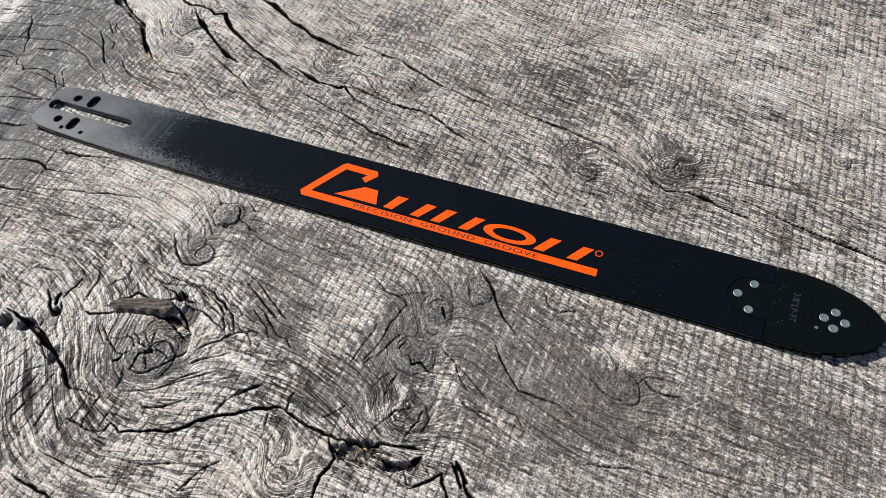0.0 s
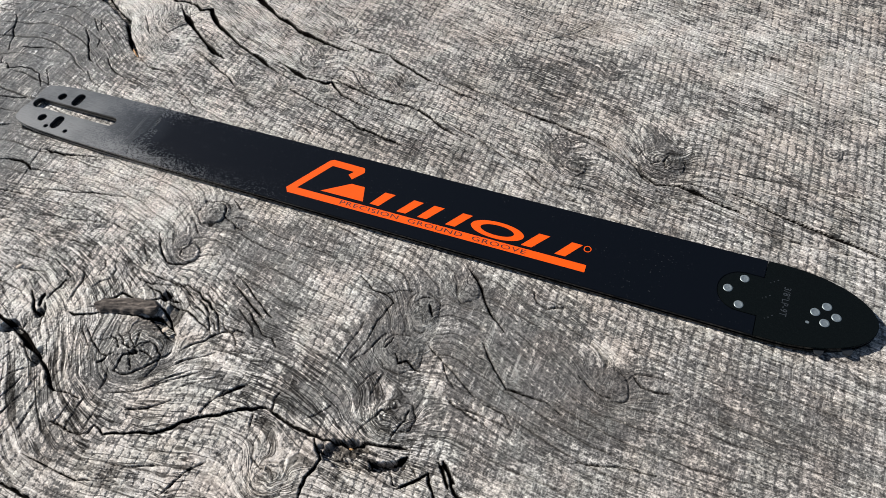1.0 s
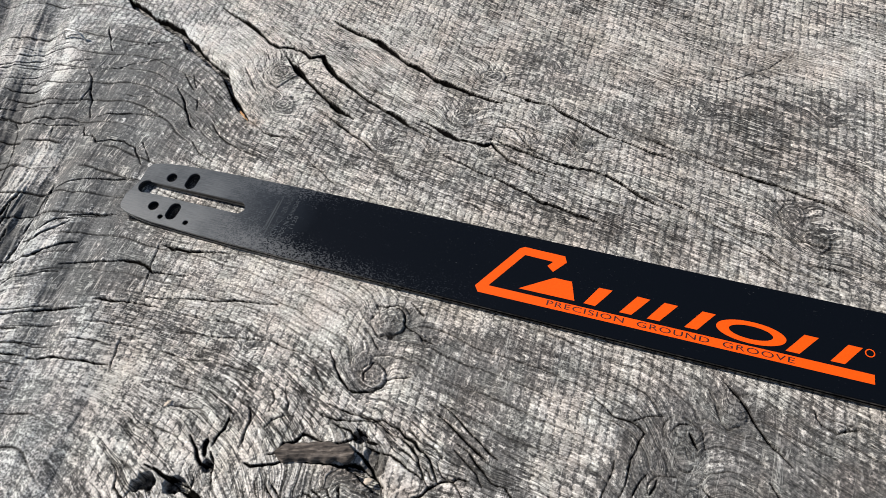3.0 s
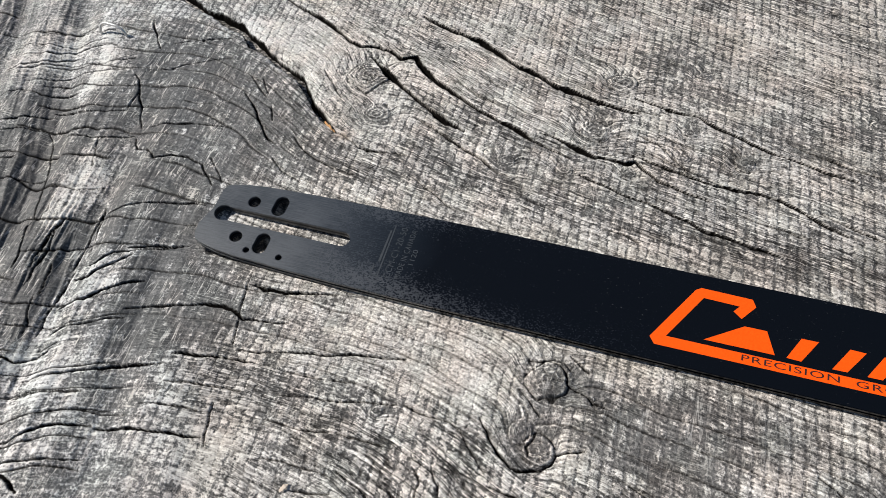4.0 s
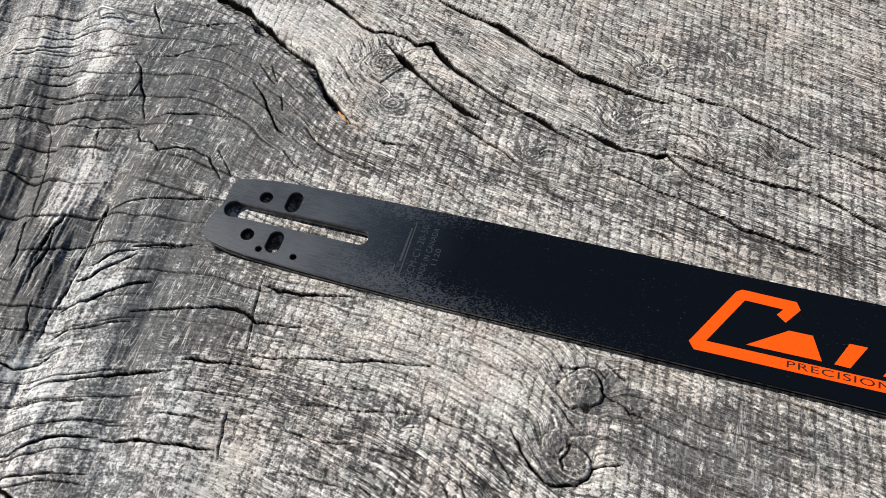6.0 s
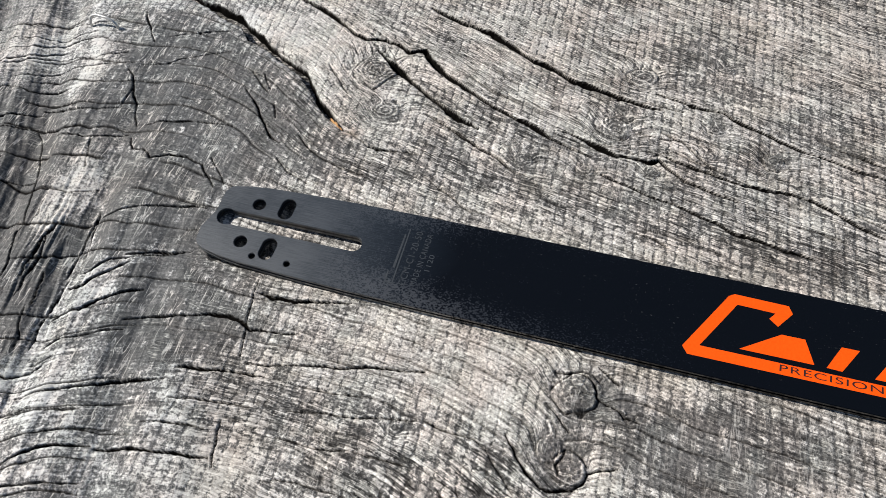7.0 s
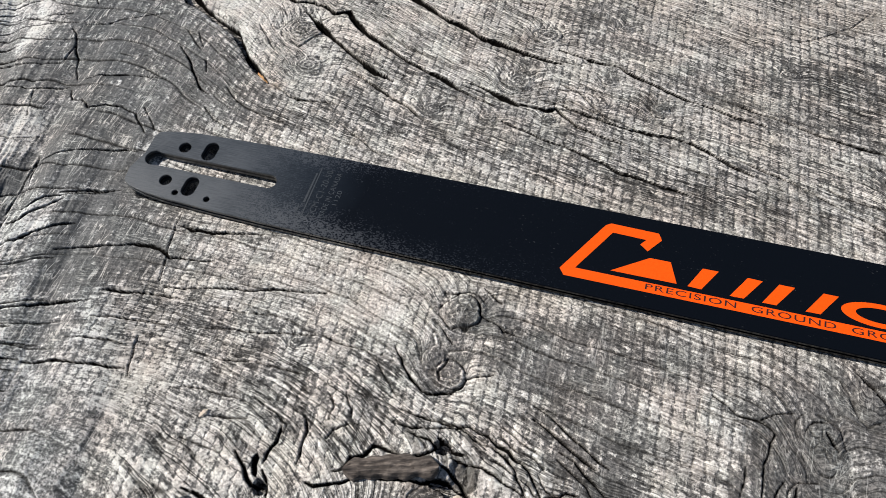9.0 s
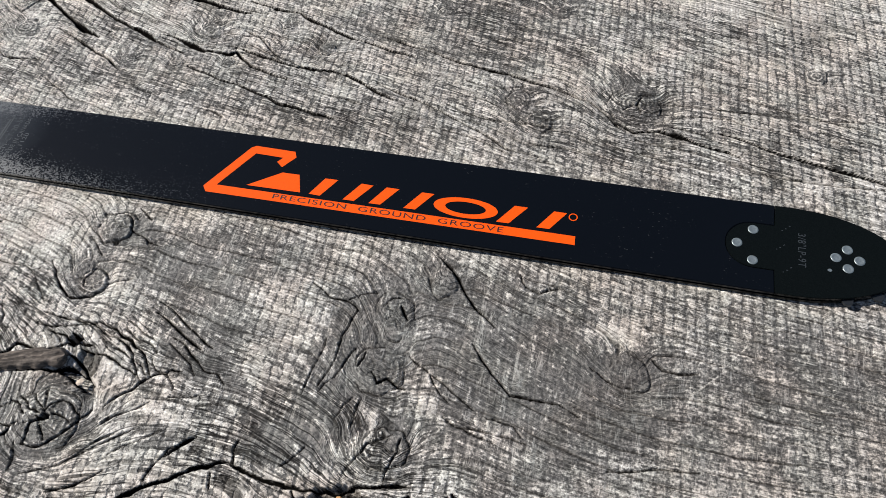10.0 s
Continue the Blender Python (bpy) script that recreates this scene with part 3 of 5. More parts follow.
check(1.3, 3, 230.1, -203.4, 245.5, -200.7, 260.1, -194.1)
check(1.6, 3, 364.3, -30.5, 374.8, -39.3, 388.1, -55.8, 397.3, -62.6)
check(1.9, 4, 389.2, -72.9, 400.6, -85.6, 410.0, -93.7, 421.4, -94.0, 431.4, -93.6, 440.8, -97.7)
split(1.3, 3, 404.3, -33.0, 407.4, -38.6, 414.8, -41.1, 423.2, -36.9)
check(1.4, 3, 468.2, -64.3, 473.4, -69.1, 481.1, -69.6, 488.3, -68.0)
split(1.4, 3, 442.2, -73.9, 450.6, -78.7, 460.9, -80.4)
check(1.1, 2, 455.0, -118.3, 467.3, -115.6, 477.4, -112.7, 491.5, -111.2)
split(3, 6, 394.7, -140.4, 399.5, -144.6, 404.3, -148.7)
check(1.3, 3, 373.4, -90.8, 384.9, -97.2, 395.9, -103.4)
check(1.2, 2, 391.0, -112.0, 407.8, -112.3, 420.5, -113.9)
scratch(1, 0.3, 457.8, -69.3, 477.0, -53.0, 497.8, -33.7)
scratch(1, 0.3, 485.3, -78.9, 495.9, -68.5, 508.8, -50.5)
scratch(0.8, 0.3, 382.7, -112.4, 401.0, -105.6)
scratch(0.8, 0.3, 533.4, -27.9, 545.4, -29.2)
check(2.4, 6, 283.0, 119.8, 303.2, 113.3, 325.2, 107.9, 347.0, 100.9, 366.9, 97.5, 383.8, 93.6, 397.4, 90.6, 411.1, 86.1, 421.9, 82.6, 430.6, 77.0, 437.4, 69.3, 444.4, 64.4)
check(3, 7, 437.0, 70.8, 447.8, 64.6, 460.9, 67.2, 475.0, 64.0, 489.1, 59.5, 502.5, 56.4)
check(2.6, 6, 491.2, 70.8, 509.2, 66.1, 522.5, 61.6, 535.2, 58.6, 547.5, 55.7, 563.4, 52.8, 576.0, 49.0)
check(1.8, 4, 301.1, 77.5, 320.7, 70.5, 342.5, 62.9, 364.5, 52.6, 383.2, 42.1, 400.9, 39.8)
check(1.2, 2, 434.4, 53.9, 451.4, 50.1, 470.2, 45.7, 492.1, 44.2)
check(1.2, 2, 464.4, 71.5, 487.7, 66.6)
split(2, 5, 440.6, 79.5, 447.9, 83.5, 450.8, 90.7)
split(1.6, 4, 447.3, 83.9, 450.3, 78.3)
check(1, 1, 330.9, 169.8, 345.4, 178.2, 359.2, 188.6, 369.2, 202.6)
check(1.4, 3, 518.7, 272.0, 536.9, 265.6)
check(1.1, 2, 504.0, 97.0, 526.4, 91.5, 549.9, 86.9, 570.4, 81.9)
check(1.1, 2, 351.9, 87.4, 371.3, 84.3, 385.3, 88.7)
knot(194, -43, 9, 9, 16, 1.3)
knot(187, -70, 5, 5, 16, 0.8)
knot(196, -76, 7, 7, 16, 1.1)
knot(46, 119, 12, 12, 13, 1)
knot(62, 90, 8, 8, 13, 0.6)
knot(207, -146, 17, 14, 20, 1.6)
knot(446, 84, 14, 13, 18, 1.4)
knot(384, 78, 7, 7, 17, 0.7)
knot(397, 64, 8, 7, 18, 0.7)
knot(184, 105, 8, 8, 14, 0.8)
knot(263, 101, 5, 5, 14, 0.7)
knot(234, 115, 4, 4, 14, 0.5)
knot(193, 145, 8, 6, 13, 0.6)
knot(235, 159, 4, 4, 13, 0.5)
knot(174, 75, 4, 4, 14, 0.5)
knot(206, 81, 4, 4, 14, 0.5)
knot(142, 74, 5, 5, 14, 0.4)
knot(232, 97, 4, 3, 14, 0.4)
knot(459, -74, 9, 9, 20, 0.7)
knot(369, -44, 6, 8, 19, 0.8)
knot(350, -65, 9, 12, 19, 0.9)
knot(350, -93, 11, 11, 20, 1)
knot(361, -129, 12, 9, 21, 1)
knot(314, -180, 9, 8, 21, 0.6)
knot(541, 120, 6, 5, 17, 0.5)
knot(397, 153, 6, 5, 16, 0.4)
knot(328, 142, 5, 4, 16, 0.4)
knot(124, -78, 3, 3, 16, 0.4)
stain_or_sheen(-126, 2, 26, 49, 14, 2.7)
stain_or_sheen(-40, 48, 36, 56, 14, 1.9)
stain_or_sheen(-84, 103, 23, 38, 13, 1.2)
stain_or_sheen(-99, 62, 14, 18, 13, 1)
stain_or_sheen(226, 157, 41, 21, 13, 0.9)
stain_or_sheen(191, 111, 17, 13, 14, 0.7)
stain_or_sheen(226, 90, 20, 14, 14, 0.7)
stain_or_sheen(284, 134, 16, 15, 14, 0.7)
stain_or_sheen(148, 83, 12, 10, 14, 0.6)
stain_or_sheen(212, -47, 12, 8, 16, 1.1)
stain_or_sheen(179, -73, 12, 9, 16, 0.8)
stain_or_sheen(-8, -58, 29, 22, 15, 0.7)
stain_or_sheen(-1, -102, 21, 11, 16, 0.5)
stain_or_sheen(67, -47, 21, 8, 15, 0.4)
stain_or_sheen(-80, -55, 19, 20, 15, 2.1)
stain_or_sheen(385, -87, 44, 42, 20, 1.1)
stain_or_sheen(457, -74, 17, 17, 20, 0.7)
stain_or_sheen(444, -113, 33, 17, 21, 0.7)
stain_or_sheen(336, -100, 25, 31, 20, 0.9)
stain_or_sheen(268, -93, 20, 23, 19, 0.7)
stain_or_sheen(199, -198, 19, 13, 21, 0.7)
stain_or_sheen(312, -135, 23, 15, 20, 0.6)
stain_or_sheen(193, -164, 20, 15, 20, 0.5)
stain_or_sheen(461, 87, 11, 11, 18, 1.2)
stain_or_sheen(426, 151, 39, 33, 16, 0.5)
stain_or_sheen(368, 142, 31, 23, 16, 0.5)
stain_or_sheen(482, 195, 29, 15, 16, 0.6)
stain_or_sheen(533, 234, 26, 20, 15, 0.7)
stain_or_sheen(381, 77, 14, 13, 17, 0.7)
stain_or_sheen(518, 92, 42, 18, 18, 0.4)
stain_or_sheen(-32, 64, 50, 59, 16, 0.25)
stain_or_sheen(138, 107, 30, 18, 16, 0.6)
stain_or_sheen(532, -59, 52, 42, 20, 0.55)
stain_or_sheen(62, -113, 14, 17, 16, -0.6)
stain_or_sheen(-53, -105, 11, 29, 16, -0.8)
# Pale streaks down the flutes: sheen on their crests, painted as colour.
stain_or_sheen(-117, 58, 6, 35, 13, -2)
stain_or_sheen(-160, 93, 22, 24, 13, -1.2)
stain_or_sheen(-78, -2, 10, 15, 14, -1.5)
stain_or_sheen(-84, -23, 9, 10, 14, -1.5)
stain_or_sheen(-46, -28, 14, 11, 15, 0.6)
stain_or_sheen(123, -133, 25, 17, 19, -0.6)
stain_or_sheen(290, -189, 49, 12, 21, -0.7)
stain_or_sheen(216, -111, 21, 16, 19, -0.3)
stain_or_sheen(457, -51, 14, 11, 20, -1)
stain_or_sheen(408, 87, 21, 13, 17, -0.5)
stain_or_sheen(515, 185, 46, 22, 16, -0.6)
stain_or_sheen(369, 203, 67, 26, 15, -0.5)
stain_or_sheen(102, 139, 32, 26, 13, -0.7)
stain_or_sheen(194, 187, 21, 12, 12, -0.5)
stain_or_sheen(156, -59, 20, 21, 16, -0.6)
stain_or_sheen(210, -75, 13, 6, 16, -1)
pocket(213.9, -119.8, 5.3, 9.6, 20, 3)
pocket(107.5, -160.5, 6, 4, 30, 8)
pocket(202.9, -107.5, 3.6, 3.1, 19, 8)
pocket(345.8, -152.4, 12.0, 5.1, 21, 5)
pocket(346.5, -158.8, 4.2, 2.7, 21, 8)
pocket(368.5, -152.9, 7.6, 2.7, 21, 9)
pocket(337.8, -158.0, 2.7, 3.2, 21, 7)
pocket(124.0, -156.5, 6.3, 3.9, 20, 7)
pocket(154.1, -168.2, 3.3, 6.2, 20, 5)
pocket(207.2, -145.7, 2.5, 1.8, 20, 6)
pocket(134.5, -143, 2.4, 3.2, 19, 6)
lie(1, 1, 326.0, -138.5, 327.3, -119.6, 329.7, -96.9, 330.2, -78.9, 331.9, -62.4)
lie(1, 1, 356.9, -142.3, 355.2, -116.3, 354.3, -90.5)
lie(1, 1, 226.2, -204.9, 244.9, -193.5, 263.1, -177.8, 282.6, -163.8)
lie(1, 1, 207.2, -178.3, 232.8, -156.8, 254.8, -136.6, 278.3, -118.0)
lie(1, 1, 436.5, -38.6, 457.3, -38.6, 471.6, -31.1)
lie(1, 1, 465.1, 132.9, 501.3, 126.2, 535.4, 120.0, 567.5, 114.1)
lie(1, 1, 423.0, 208.4, 476.3, 201.9, 526.2, 192.2, 561.0, 187.2)
lie(1, 1, 493.6, -90.4, 528.7, -89.1, 561.8, -87.8)
stain_or_sheen(229, -58, 34, 16, 16, 0.9)
stain_or_sheen(250, -64, 21, 12, 16, 0.6)
stain_or_sheen(-44, 7, 22, 22, 14, 0.9)
stain_or_sheen(7, -64, 36, 12, 15, 0.5)
stain_or_sheen(349, -95, 14, 27, 20, -0.2)
stain_or_sheen(346, -129, 12, 10, 20, -0.9)
stain_or_sheen(366, -101, 10, 11, 20, -0.7)
stain_or_sheen(297, -178, 39, 14, 21, -0.4)
stain_or_sheen(6, 143, 34, 22, 12, -0.7)
stain_or_sheen(41, 116, 19, 20, 13, -0.4)
stain_or_sheen(343, -61, 13, 15, 19, -0.7)
stain_or_sheen(345, -108, 12, 13, 20, -0.6)
stain_or_sheen(221, -220, 41, 12, 21, -0.4)
stain_or_sheen(453, -122, 36, 11, 21, -0.4)
knot(216, -49, 2, 2, 16, 0.6)
stain_or_sheen(217, -50, 4, 3, 16, 1.2)
stain_or_sheen(202, -125, 7, 5, 20, 0.5)
stain_or_sheen(440, 104, 21, 9, 17, 0.6)
stain_or_sheen(451, -53, 12, 11, 20, -0.4)
# Finer cracks.
check(1.5, 3, -51, -45, -44, -43, -38, -35, -30, -32, -19, -27, -8, -23)
check(1.2, 2, -49, -94, -44, -92, -38, -87)
split(2.4, 5, -80, -27, -77, -35, -75, -48, -74, -61, -75, -65)
split(2.2, 5, -55, -49, -55, -59, -55, -69)
split(2, 4, -58, -16, -56, -26, -53, -39)
split(1.6, 4, -55, -70, -55, -78, -54, -87)
split(1.5, 3, -66, -69, -64, -77, -60, -88)
split(1.5, 3, -68, -49, -66, -59, -64, -68)
check(1.4, 3, -199, 90, -180, 98, -154, 102, -131, 111)
check(1.4, 3, -188, 74, -170, 78, -148, 87, -122, 90, -104, 99)
check(1.1, 2, 126, -178, 131, -164)
check(1.1, 2, 132, -185, 137, -169)
check(1.2, 2, 143, -195, 146, -181, 154, -174)
check(1.2, 2, 158, -207, 162, -188, 162, -177)
check(1.1, 2, 174, -206, 171, -185, 171, -174)
check(1.4, 3, 190, -198, 191, -186, 190, -177)
check(1.2, 3, 198, -196, 197, -186, 197, -178)
check(1.2, 2, 209, -196, 208, -180)
check(1.1, 2, 150, -203, 152, -192, 154, -180)
check(1, 2, 208, -171, 223, -164, 237, -152, 250, -142)
split(1.5, 3, 116, -108, 128, -112, 135, -116, 135, -120)
split(2.8, 6, 133, -117, 134, -124, 132, -130, 132, -134)
split(2.5, 5, 118, -132, 125, -138, 131, -144, 135, -143)
split(3, 6, 128, -131, 131, -140)
split(2.5, 5, 133, -137, 138, -144, 141, -151)
split(1.8, 4, 86, -157, 90, -159, 94, -167, 99, -170, 102, -171, 104, -165)
split(2.4, 5, 179, -103, 196, -101, 208, -98, 214, -101, 222, -102, 229, -105, 233, -108, 238, -115, 241, -119, 244, -121, 248, -117)
split(2, 4, 186, -105, 197, -106, 203, -110)
split(1.7, 4, 207, -111, 215, -112, 226, -113, 234, -116, 239, -118)
check(2.2, 5, 236, -86, 245, -90, 254, -95, 265, -100)
check(1.3, 3, 224, -96, 232, -101, 240, -102, 245, -106)
check(1.3, 3, 249, -100, 256, -104, 263, -108, 267, -113)
split(1.4, 3, 243, -108, 248, -114, 254, -115, 260, -121)
split(1.2, 3, 155, -96, 160, -102, 161, -106)
split(1.3, 3, 148, -98, 152, -103, 152, -109)
check(1.1, 2, 91, -133, 102, -134, 112, -135)
check(1.1, 2, 117, -118, 109, -120, 100, -121)
split(1.5, 3, 131, -151, 132, -156)
split(1.5, 3, 161, -143, 164, -148, 168, -151)
split(1.8, 4, 167, -143, 172, -147, 178, -151)
split(1.6, 4, 186, -141, 192, -142, 197, -146)
split(1.4, 3, 179, -146, 187, -142)
split(1.6, 4, 337, -85, 334, -92, 331, -101, 326, -109)
split(1.4, 3, 344, -62, 347, -57, 352, -56)
split(1.8, 4, 352, -60, 357, -67)
split(1.4, 3, 342, -86, 340, -94)
split(1.8, 4, 347, -95, 351, -100, 355, -97, 359, -99, 364, -100)
split(1.4, 3, 348, -140, 350, -136, 353, -131, 354, -127, 358, -125, 364, -121)
split(1.6, 4, 365, -141, 366, -134, 368, -128, 368, -122)
split(1.3, 3, 337, -119, 339, -113, 342, -108)
split(1.3, 3, 345, -122, 345, -115, 346, -108)
split(1.1, 3, 320, -144, 324, -140, 328, -134)
split(1.2, 3, 319, -111, 321, -95, 322, -83)
split(1.5, 3, 362, -84, 369, -88, 376, -95, 384, -102)
check(1.3, 3, 383, -109, 389, -112, 397, -114, 407, -116)
check(1.3, 3, 402, -106, 407, -106, 414, -107, 418, -111)
split(2.6, 6, 393, -142, 398, -147, 402, -152)
split(3, 6, 401, -146, 406, -153, 410, -154)
split(3, 6, 379, -161, 385, -155, 390, -149)
split(1.6, 4, 379, -148, 385, -152)
check(1, 2, 99, 127, 116, 116, 129, 113)
check(1.6, 4, 207, 108, 219, 103, 234, 90, 246, 86, 259, 81)
check(1.2, 3, 252, 70, 270, 65, 285, 63, 297, 60)
check(1, 2, 218, 110, 233, 105, 249, 103)
check(1, 2, 204, 90, 215, 96, 226, 92, 237, 87)
check(1.3, 3, 177, 94, 196, 90)
check(1.2, 2, 163, 127, 178, 125, 199, 127, 216, 124)
check(1, 2, -2, 82, 4, 71)
check(1.2, 2, -24, 102, -9, 89)
check(1.3, 3, 449, 59, 477, 56, 504, 50, 529, 46, 572, 47)
check(1.1, 3, 389, 48, 417, 48, 447, 41, 475, 35)
check(1.1, 2, 343, 69, 369, 61, 399, 61, 423, 54)
check(1.1, 2, 468, 79, 495, 81, 524, 77, 555, 74)
check(1, 2, 460, 87, 484, 87, 516, 88, 568, 90)
check(1, 2, 335, 50, 359, 48, 384, 39, 410, 36)
# Dark weathered skin and wood worn pale; some patches paint flute shade and sheen.
zone(1.25, -100, 105, -56, 131, 2, 101, 32, 70, 52, 59, 53, 40, -4, 25, -5, -12, 34, -28, 47, -49, 37, -70, -1, -75, -23, -57, -34, -34, -46, -30, -64, 9, -70, 40)
zone(1.7, -157, 31, -134, 36, -111, 5, -131, -5)
zone(1.6, -130, -6, -105, -2, -89, -35, -79, -59, -86, -68)
zone(0.6, -182, 66, -143, 61, -132, 39, -159, 34)
zone(0.9, -140, 62, -110, 65, -93, 30, -103, 7)
zone(0.9, -114, 73, -85, 53, -76, 18, -84, 16)
zone(-0.5, -214, 110, -192, 115, -173, 88, -179, 62)
zone(-0.3, -174, 114, -123, 125, -104, 99, -141, 76)
# Two pale streaks that paint sheen along the flute crests.
zone(-1.1, -90, 14, -100, 54, -97, 63, -77, 21, -73, -12, -87, -29, -92, -26)
zone(-1.1, -80, 45, -80, 59, -71, 35, -69, 8, -77, 10)
zone(-0.9, -61, -103, -59, -79, -55, -56, -43, -46, -32, -19, -11, -17, -32, -53, -32, -83, -26, -110, -42, -130)
# The shaded sides of the ridges, painted in as one dark patch.
zone(1.1, -77, -72, -83, -44, -72, -30, -58, -26, -59, -60, -54, -95, -61, -103)
zone(0.4, -29, -58, 33, -44, 44, -68, -10, -89)
zone(-0.4, 49, -36, 179, -26, 187, -48, 183, -62, 164, -62, 116, -66, 68, -66)
zone(-0.4, 34, -76, 59, -69, 70, -126, 50, -132)
zone(1.2, 195, -30, 207, -32, 224, -48, 215, -52, 202, -44)
zone(0.8, 184, -38, 198, -34, 203, -48, 193, -54)
zone(0.6, 186, -66, 202, -66, 205, -79, 188, -86, 181, -75)
zone(0.35, 213, -41, 308, -35, 308, -55, 224, -80, 217, -64)
zone(-0.9, -49, 148, -1, 159, 22, 139, 22, 102, 33, 91, 4, 111)
zone(-0.6, 62, 144, 144, 131, 175, 98, 139, 100, 95, 111)
zone(0.4, 52, 59, 107, 42, 161, 57, 217, 41, 307, 35, 307, 50, 240, 60, 185, 74, 130, 63, 84, 75)
zone(1.1, 319, -55, 344, -37, 355, -29, 371, -32, 389, -54, 389, -69, 360, -64, 354, -82, 334, -85, 332, -109, 319, -125, 318, -95, 325, -73)
zone(1.5, 300, -139, 299, -127, 315, -116, 332, -123, 327, -139, 318, -146)
zone(1, 322, -116, 334, -85, 351, -91, 351, -120, 340, -137, 326, -136)
zone(0.9, 365, -78, 389, -54, 423, -56, 444, -63, 451, -88, 478, -91, 467, -104, 427, -113, 395, -103)
zone(-0.9, 435, -56, 459, -43, 464, -59, 446, -70)
zone(0.7, 452, -67, 467, -61, 472, -80, 460, -88)
zone(1.4, 227, -84, 246, -81, 301, -117, 292, -120, 269, -113, 247, -102)
zone(-0.4, 244, -73, 262, -48, 319, -55, 322, -74, 313, -112, 304, -116)
zone(-0.5, 337, 204, 552, 272, 564, 141, 467, 171, 388, 178)
zone(0.35, 256, 125, 352, 160, 421, 127, 375, 90, 311, 98)
zone(0.8, 499, 278, 550, 293, 553, 266)
zone(0.3, 375, 90, 434, 78, 504, 63, 472, 48, 386, 57)
zone(0.5, 173, -141, 204, -122, 226, -130, 233, -150, 204, -165, 185, -157)
zone(0.3, 222, -46, 273, -32, 315, -51, 305, -65, 279, -61, 258, -83, 230, -74)
zone(0.4, 364, -40, 406, -33, 468, -41, 488, -81, 441, -99, 390, -77)
zone(-0.35, 277, -163, 306, -152, 343, -159, 388, -148, 409, -155, 300, -198)
zone(0.5, 314, -105, 322, -79, 328, -61, 344, -51, 358, -66, 352, -98, 344, -123, 327, -129)
zone(0.6, 222, -56, 228, -38, 267, -25, 289, -104, 272, -103, 241, -77)
zone(0.35, 250, 34, 317, 34, 405, 22, 474, 18, 475, 35, 402, 50, 313, 57, 245, 54)
zone(-0.4, 70, 135, 214, 164, 238, 78, 155, 89)
zone(0.5, -135, 128, -73, 142, -37, 78, -80, 67, -105, 94)
zone(0.45, 373, -61, 387, -28, 453, -33, 582, -31, 587, -85, 406, -156)
zone(0.7, 194, 175, 225, 201, 237, 172, 213, 152, 202, 145)
zone(0.7, 210, 148, 259, 151, 255, 134, 215, 132)
zone(-0.6, 134, 120, 163, 127, 182, 104, 166, 96, 139, 100)
zone(-0.4, 63, 174, 304, 229, 305, 131, 233, 128, 174, 130, 109, 141)
zone(-0.3, -68, -93, -41, -97, -10, -89, 19, -142, -24, -155)
zone(0.25, 61, -63, 183, -64, 173, -96, 83, -123)


# The grain runs along the drying cracks: a smooth field fitted to their lines.
CELL = 30.0
cnx, cny = int((X1 - X0) / CELL) + 2, int((Y1 - Y0) / CELL) + 2


def corner_weights(x, y):
    u, v = (x - X0) / CELL, (y - Y0) / CELL
    i, j = min(max(int(u), 0), cnx - 2), min(max(int(v), 0), cny - 2)
    return i, j, u - i, v - j


def fit_field(samples):
    """The field whose slope (x and y) at each sample is nearest to the one given."""
    rows, want = [], []
    for x, y, ax, ay, val, wt in samples:
        i, j, fu, fv = corner_weights(x, y)
        row = np.zeros(cnx * cny)
        for di, dj, gu, gv in ((0, 0, -(1 - fv), -(1 - fu)), (1, 0, 1 - fv, -fu), (0, 1, -fv, 1 - fu), (1, 1, fv, fu)):
            row[(j + dj) * cnx + i + di] += wt * (ax * gu + ay * gv) / CELL
        rows.append(row)
        want.append(wt * val)
    soft = 0.022
    for j in range(cny):
        for i in range(cnx):
            for di, dj in ((1, 0), (0, 1)):
                if 0 < i * di + j * dj and i + di < cnx and j + dj < cny:
                    row = np.zeros(cnx * cny)
                    row[j * cnx + i] = -2 * soft
                    row[(j - dj) * cnx + i - di] = row[(j + dj) * cnx + i + di] = soft
                    rows.append(row)
                    want.append(0.0)
    row = np.zeros(cnx * cny)
    row[0] = 1
    rows.append(row)
    want.append(0.0)
    a, b = np.array(rows), np.array(want)
    return np.linalg.solve(a.T @ a + 1e-9 * np.eye(a.shape[1]), a.T @ b).reshape(cny, cnx)


samples_across, samples_along = [], []
for width, depth, line, along in cuts:
    if along:
        for p, q in zip(line, line[1:]):
            d = (q - p) / (np.hypot(*(q - p)) + 1e-6)
            d = d if d[0] > 0 else -d
            c, wt = (p + q) / 2, 0.6 * min(1.5, width / 2)
            samples_across += [(*c, d[0], d[1], 0.0, wt), (*c, -d[1], d[0], 1.0, 0.4 * wt)]
            samples_along += [(*c, d[0], d[1], 1.0, wt), (*c, -d[1], d[0], 0.0, wt)]
for line in guides:
    for p, q in zip(line, line[1:]):
        d = (q - p) / np.hypot(*(q - p))
        d = d if d[0] > 0 else -d
        c = (p + q) / 2
        samples_across += [(*c, d[0], d[1], 0.0, 0.6), (*c, -d[1], d[0], 1.0, 0.25)]
        samples_along += [(*c, d[0], d[1], 1.0, 0.6), (*c, -d[1], d[0], 0.0, 0.6)]
